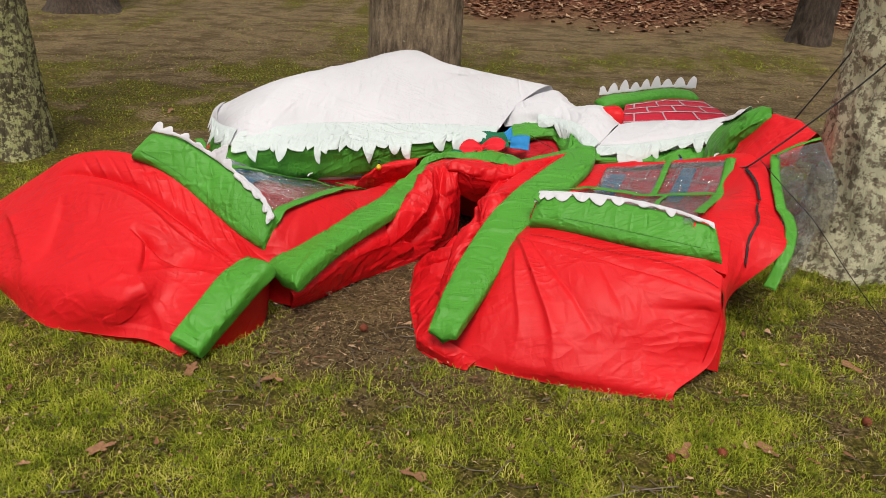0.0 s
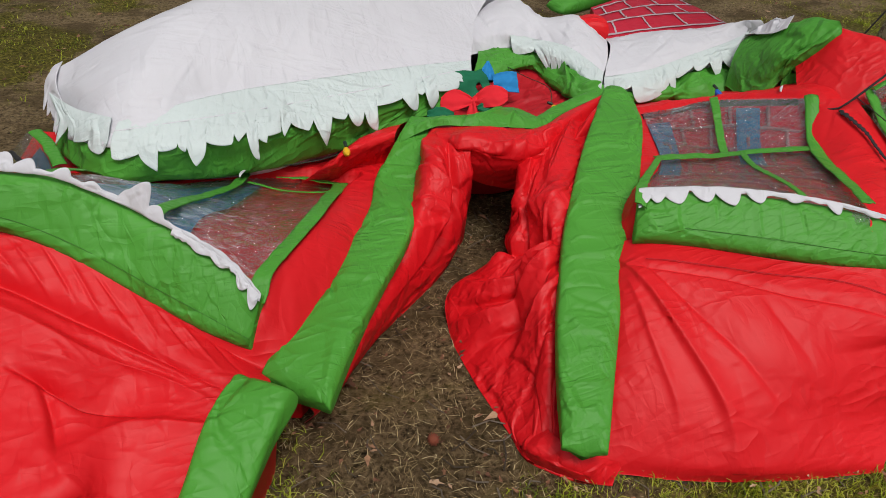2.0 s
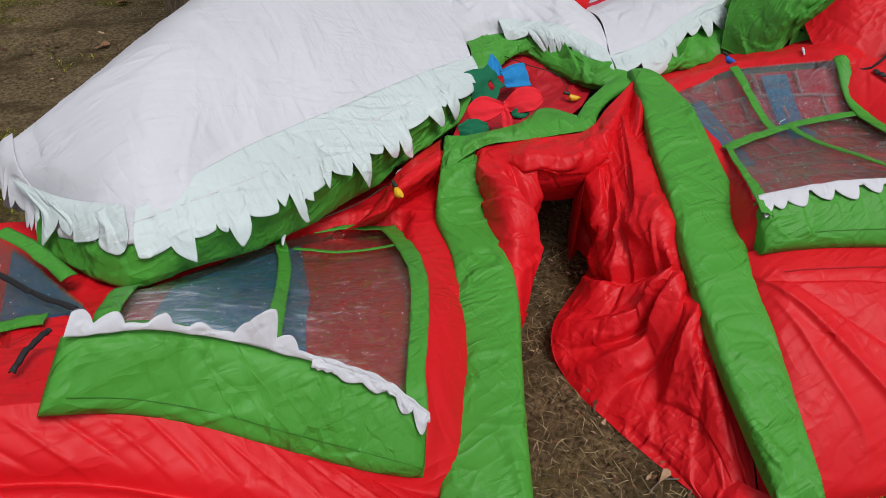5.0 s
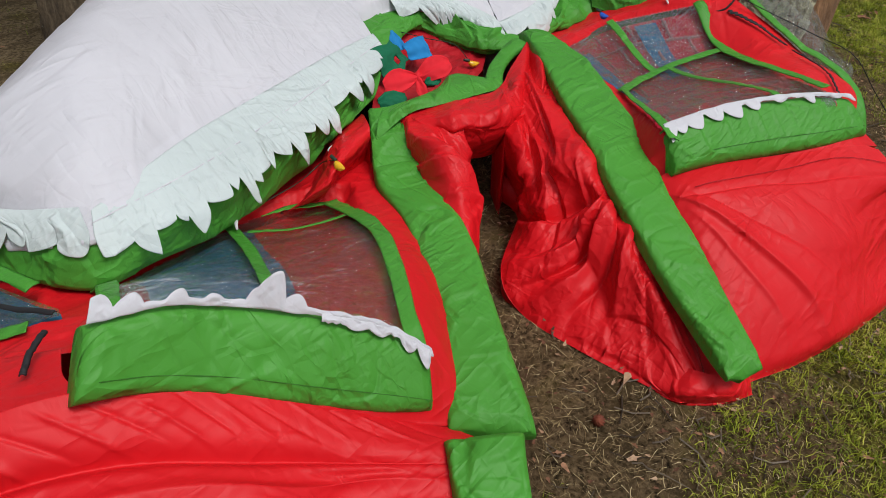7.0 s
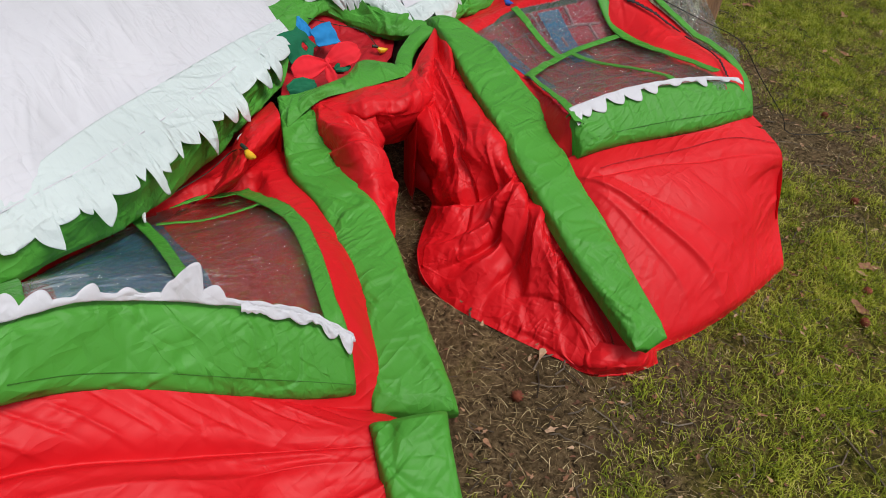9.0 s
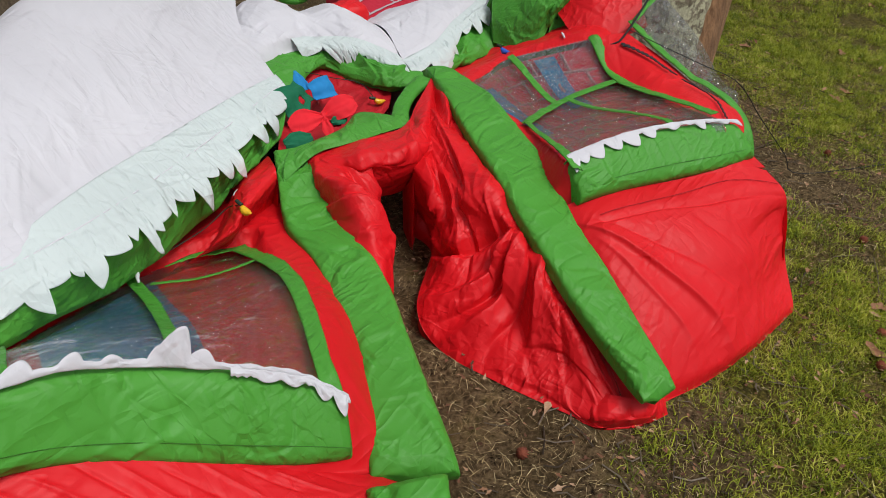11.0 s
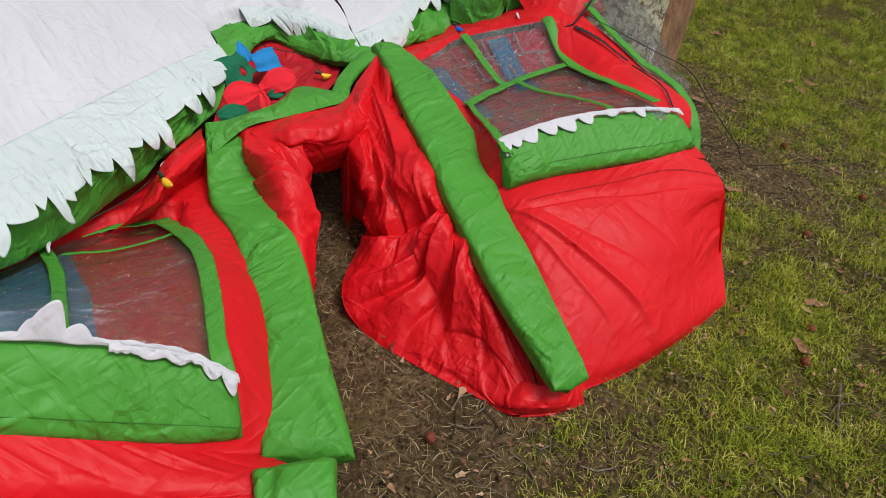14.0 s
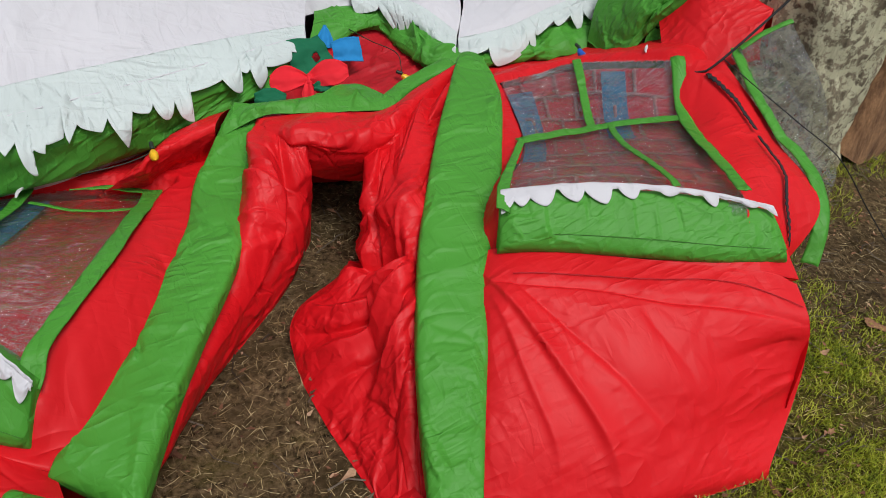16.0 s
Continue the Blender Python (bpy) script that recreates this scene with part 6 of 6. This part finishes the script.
# ---- grass, leaves and twigs ----
def sampled(fn, area, step=0.03):
    """A function of plan turned into a table, for quick looking up."""
    x0, x1, y0, y1 = area
    xs, ys = np.arange(x0, x1 + step, step), np.arange(y0, y1 + step, step)
    table = np.array([[fn(x, y) for x in xs] for y in ys])
    return lambda x, y: table[np.clip(((y - y0) / step).round().astype(int), 0, len(ys) - 1), np.clip(((x - x0) / step).round().astype(int), 0, len(xs) - 1)]


def blades(name, count, area, tall, wide, mat, label, seed, want, flat=0.0, lie=(0.3, 1.3)):
    """One mesh of many curved blades, thick where want(x, y) is high."""
    rng = np.random.default_rng(seed)
    x0, x1, y0, y1 = area
    thick, ground = sampled(want, area), sampled(rise, area, 0.05)
    x, y = rng.uniform(x0, x1, count * 6), rng.uniform(y0, y1, count * 6)
    keep = rng.random(count * 6) < thick(x, y)
    x, y = x[keep][:count], y[keep][:count]
    n = len(x)
    a = rng.uniform(0, 2 * math.pi, n)
    b = a + math.pi / 2 + rng.normal(0, 0.5, n)
    turn = rng.normal(0, 0.5, n)
    h = tall * rng.uniform(0.35, 1.3, n)
    lean = h * (rng.uniform(*lie, n) if not flat else flat * rng.uniform(0.9, 1.8, n))
    hz = h * (rng.uniform(0.5, 1.0, n) if not flat else rng.uniform(0.03, 0.25, n))
    z = ground(x, y) - 0.004
    w = wide * rng.uniform(0.6, 1.3, n)
    wx, wy = np.cos(b) * w, np.sin(b) * w
    mx, my = x + np.cos(a) * lean * 0.45, y + np.sin(a) * lean * 0.45
    tx, ty = mx + np.cos(a + turn) * lean * 0.6, my + np.sin(a + turn) * lean * 0.6
    v = np.stack([np.stack([x - wx, y - wy, z], 1), np.stack([x + wx, y + wy, z], 1), np.stack([mx - wx * 0.85, my - wy * 0.85, z + hz * 0.75], 1),
                  np.stack([mx + wx * 0.85, my + wy * 0.85, z + hz * 0.75], 1), np.stack([tx, ty, z + hz * rng.uniform(0.7, 1.15, n)], 1)], 1).reshape(-1, 3)
    k = np.arange(n)[:, None, None] * 5
    f = (k + np.array([[0, 1, 3], [0, 3, 2], [2, 3, 4]])[None]).reshape(-1, 3)
    return tagged(part(name, (v, f), mat, smooth=False), label, "grass", kind="stuff")


def tuft(x, y):
    c = cover(x, y)
    t = 0.55 + 1.0 * noise.noise(Vector((x * 4, y * 4, 12))) + 0.9 * noise.noise(Vector((x * 11, y * 11, 21)))
    return max(0.0, min(1.0, c * (0.10 + t)))


def inner(x, y):
    """1 in the middle of the lawn, falling off unevenly towards its rim."""
    d = min(x + 2.6, 4.5 - x, y - 0.3, 4.3 - y) + 0.5 * noise.noise(Vector((x * 1.3, y * 1.3, 33)))
    return max(0.0, min(1.0, d / 0.9))


blades("lawn_grass", 360000, (-2.7, 4.6, 0.2, 4.4), 0.032, 0.0013, BLADE, "short patchy green lawn grass", 1, lambda x, y: tuft(x, y) * inner(x, y))
blades("lawn_tufts", 90000, (1.0, 6.5, 0.4, 5.5), 0.036, 0.0017, BLADE, "coarse green and straw grass tufts by the tree", 12, lambda x, y: 1.3 * max(0.0, tuft(x, y) - 0.25))
blades("outer_grass", 90000, (-9, 10, -7, 8), 0.05, 0.0028, BLADE, "short patchy green lawn grass", 8, lambda x, y: tuft(x, y) * (1 - inner(x, y)) * (1 if y < 2.6 else max(0.0, 1 - (y - 2.6) / 1.2)) * max(0.0, min(1.0, (9.5 - math.hypot(x - 0.5, y - 0.5)) / 4)))
blades("back_grass", 45000, (-5.5, 6.0, 3.4, 10.5), 0.022, 0.0022, BLADE, "thin mossy grass under the trees", 2, lambda x, y: 0.8 * tuft(x, y))
blades("dead_grass", 170000, (-2.7, 4.6, 0.2, 4.4), 0.038, 0.0010, STRAW, "dead straw-coloured grass on the soil", 3, lambda x, y: (0.30 + 0.4 * (1 - cover(x, y))) * inner(x, y), flat=1.0)


def leaf_shape(size, seed):
    """A lobed, curled dead leaf, lying."""
    rnd = random.Random(seed)
    n = 18
    v, f = [(0, 0, 0.004)], []
    curl, lobes = rnd.uniform(0.1, 0.5), rnd.choice((3, 5, 5))
    for ring in (0.55, 1.0):
        for i in range(n):
            a = 2 * math.pi * i / n
            r = size * ring * (0.75 + 0.25 * math.cos(lobes * a) * ring + rnd.uniform(-0.05, 0.05)) * (1.25 if abs(math.cos(a)) > 0.8 else 0.85)
            v.append((r * math.cos(a), r * math.sin(a) * 0.7, 0.004 + curl * size * ring * ring * abs(math.sin(a + seed)) * 0.7))
    f += [(0, 1 + i, 1 + (i + 1) % n) for i in range(n)]
    f += [(1 + i, 1 + n + i, 1 + n + (i + 1) % n, 1 + (i + 1) % n) for i in range(n)]
    return v, f


leaf_meshes = []
for k in range(5):
    ob = tagged(part("dead_leaf", leaf_shape(0.042, k), LEAF), "curled brown dead leaf on the lawn", "leaf", group="fallen leaves")
    leaf_meshes.append(ob)
spots = [(-0.82, 2.11), (-0.01, 1.62), (0.82, 1.77), (1.10, 1.81), (-0.54, 2.08), (3.43, 3.05), (3.79, 2.54), (3.06, 2.35), (2.94, 2.38), (2.35, 2.75), (2.55, 2.9), (1.62, 2.30), (5.1, 2.62), (-0.96, 1.69), (-0.67, 5.6), (-0.46, 6.1), (-2.0, 5.4), (0.5, 1.4)]
rnd = random.Random(77)
for k, (x, y) in enumerate(spots):
    m = pose(x, y, rise(x, y) + 0.012, rnd.uniform(-12, 12), rnd.uniform(-12, 12), rnd.uniform(0, 360))
    if k < 5:
        leaf_meshes[k].matrix_basis = m
    else:
        copy_thing(leaf_meshes[k % 5], m)


def many_leaves(name, count, area, size, want, label, seed):
    rng = random.Random(seed)
    v, f = [], []
    shapes = [leaf_shape(1.0, s) for s in range(4)]
    small = [([p for p in (s[0][0],) + tuple(s[0][19:37:2])], None) for s in shapes]
    made = 0
    while made < count:
        x, y = rng.uniform(area[0], area[1]), rng.uniform(area[2], area[3])
        if rng.random() > want(x, y):
            made += 0.02
            continue
        pts = small[rng.randrange(4)][0]
        a, t, s = rng.uniform(0, 6.28), rng.uniform(-0.5, 0.5), size * rng.uniform(0.6, 1.3)
        k, z = len(v), rise(x, y) + rng.uniform(0.004, 0.03)
        for p in pts:
            px, py, pz = p[0] * s, p[1] * s, p[2] * s
            v.append((x + px * math.cos(a) - py * math.sin(a), y + px * math.sin(a) + py * math.cos(a), z + pz + px * t * 0.5))
        m = len(pts) - 1
        f += [(k, k + 1 + i, k + 1 + (i + 1) % m) for i in range(m)]
        made += 1
    return tagged(part(name, (v, f), LEAF, smooth=False), label, "leaves", kind="stuff")


many_leaves("leaf_litter", 9000, (-0.5, 12, 9.5, 17), 0.07, litter, "thick russet leaf litter under far trees", 4)
many_leaves("near_leaf_scraps", 4200, (-2, 3.4, 0.8, 3.6), 0.009, lambda x, y: 0.6, "small brown leaf crumbs between the grass", 7)
many_leaves("leaf_scraps", 1800, (-5, 5, 0.8, 10), 0.019, lambda x, y: 0.5, "small dry leaf scraps scattered over the lawn", 5)


def twigs(name, count, area, seed):
    rng = random.Random(seed)
    v, f = [], []
    for _ in range(count):
        x, y, a = rng.uniform(area[0], area[1]), rng.uniform(area[2], area[3]), rng.uniform(0, 6.28)
        ln, r = rng.uniform(0.02, 0.12) * (3 if rng.random() < 0.06 else 1), rng.uniform(0.0012, 0.003)
        z = rise(x, y) + r
        k = len(v)
        bend = rng.uniform(-0.02, 0.02)
        for s in (0, 0.5, 1):
            cx, cy = x + math.cos(a) * ln * s - math.sin(a) * bend * math.sin(3.14 * s), y + math.sin(a) * ln * s + math.cos(a) * bend * math.sin(3.14 * s)
            for j in range(4):
                b = math.pi / 2 * j
                v.append((cx - math.sin(a) * r * math.cos(b), cy + math.cos(a) * r * math.cos(b), z + 0.006 + r * math.sin(b)))
        for s in range(2):
            f += [(k + s * 4 + j, k + s * 4 + (j + 1) % 4, k + s * 4 + 4 + (j + 1) % 4, k + s * 4 + 4 + j) for j in range(4)]
    return tagged(part(name, (v, f), TWIG, smooth=False), "thin broken twigs on soil and grass", "twigs", kind="stuff")


twigs("twigs", 1300, (-1.6, 3.4, 1.0, 3.6), 6)


def seed_ball(at):
    """A spiky brown seed ball."""
    v, f = [], []
    rng = random.Random(9)
    n = 60
    for i in range(n):
        z = 1 - 2 * (i + 0.5) / n
        a = i * 2.39996
        d = Vector((math.sqrt(1 - z * z) * math.cos(a), math.sqrt(1 - z * z) * math.sin(a), z))
        s = d.orthogonal().normalized()
        q = d.cross(s)
        k = len(v)
        r, w = 0.012, 0.0035
        v += [d * r + s * w, d * r - s * w * 0.5 + q * w * 0.87, d * r - s * w * 0.5 - q * w * 0.87, d * (r + rng.uniform(0.005, 0.009))]
        f += [(k, k + 1, k + 3), (k + 1, k + 2, k + 3), (k + 2, k, k + 3)]
    bm = bmesh.new()
    bmesh.ops.create_icosphere(bm, subdivisions=2, radius=0.0135)
    base = len(v)
    v += [w.co.copy() for w in bm.verts]
    f += [tuple(base + w.index for w in fc.verts) for fc in bm.faces]
    bm.free()
    ob = tagged(part("seed_ball", (v, f), SEED), "small spiky reddish-brown seed ball on the lawn", "seed ball", group="seed balls")
    ob.matrix_basis = pose(at[0], at[1], rise(*at) + 0.014)
    return ob


SEED = plain("seed_brown", (0.20, 0.045, 0.018), 0.8)
first_ball = seed_ball((-0.245, 2.43))
for x, y in ((0.78, 1.75), (0.95, 1.78), (1.5, 1.95), (2.0, 1.85), (2.2, 2.25)):
    copy_thing(first_ball, pose(x, y, rise(x, y) + 0.014, 30, 10, 70 * x))
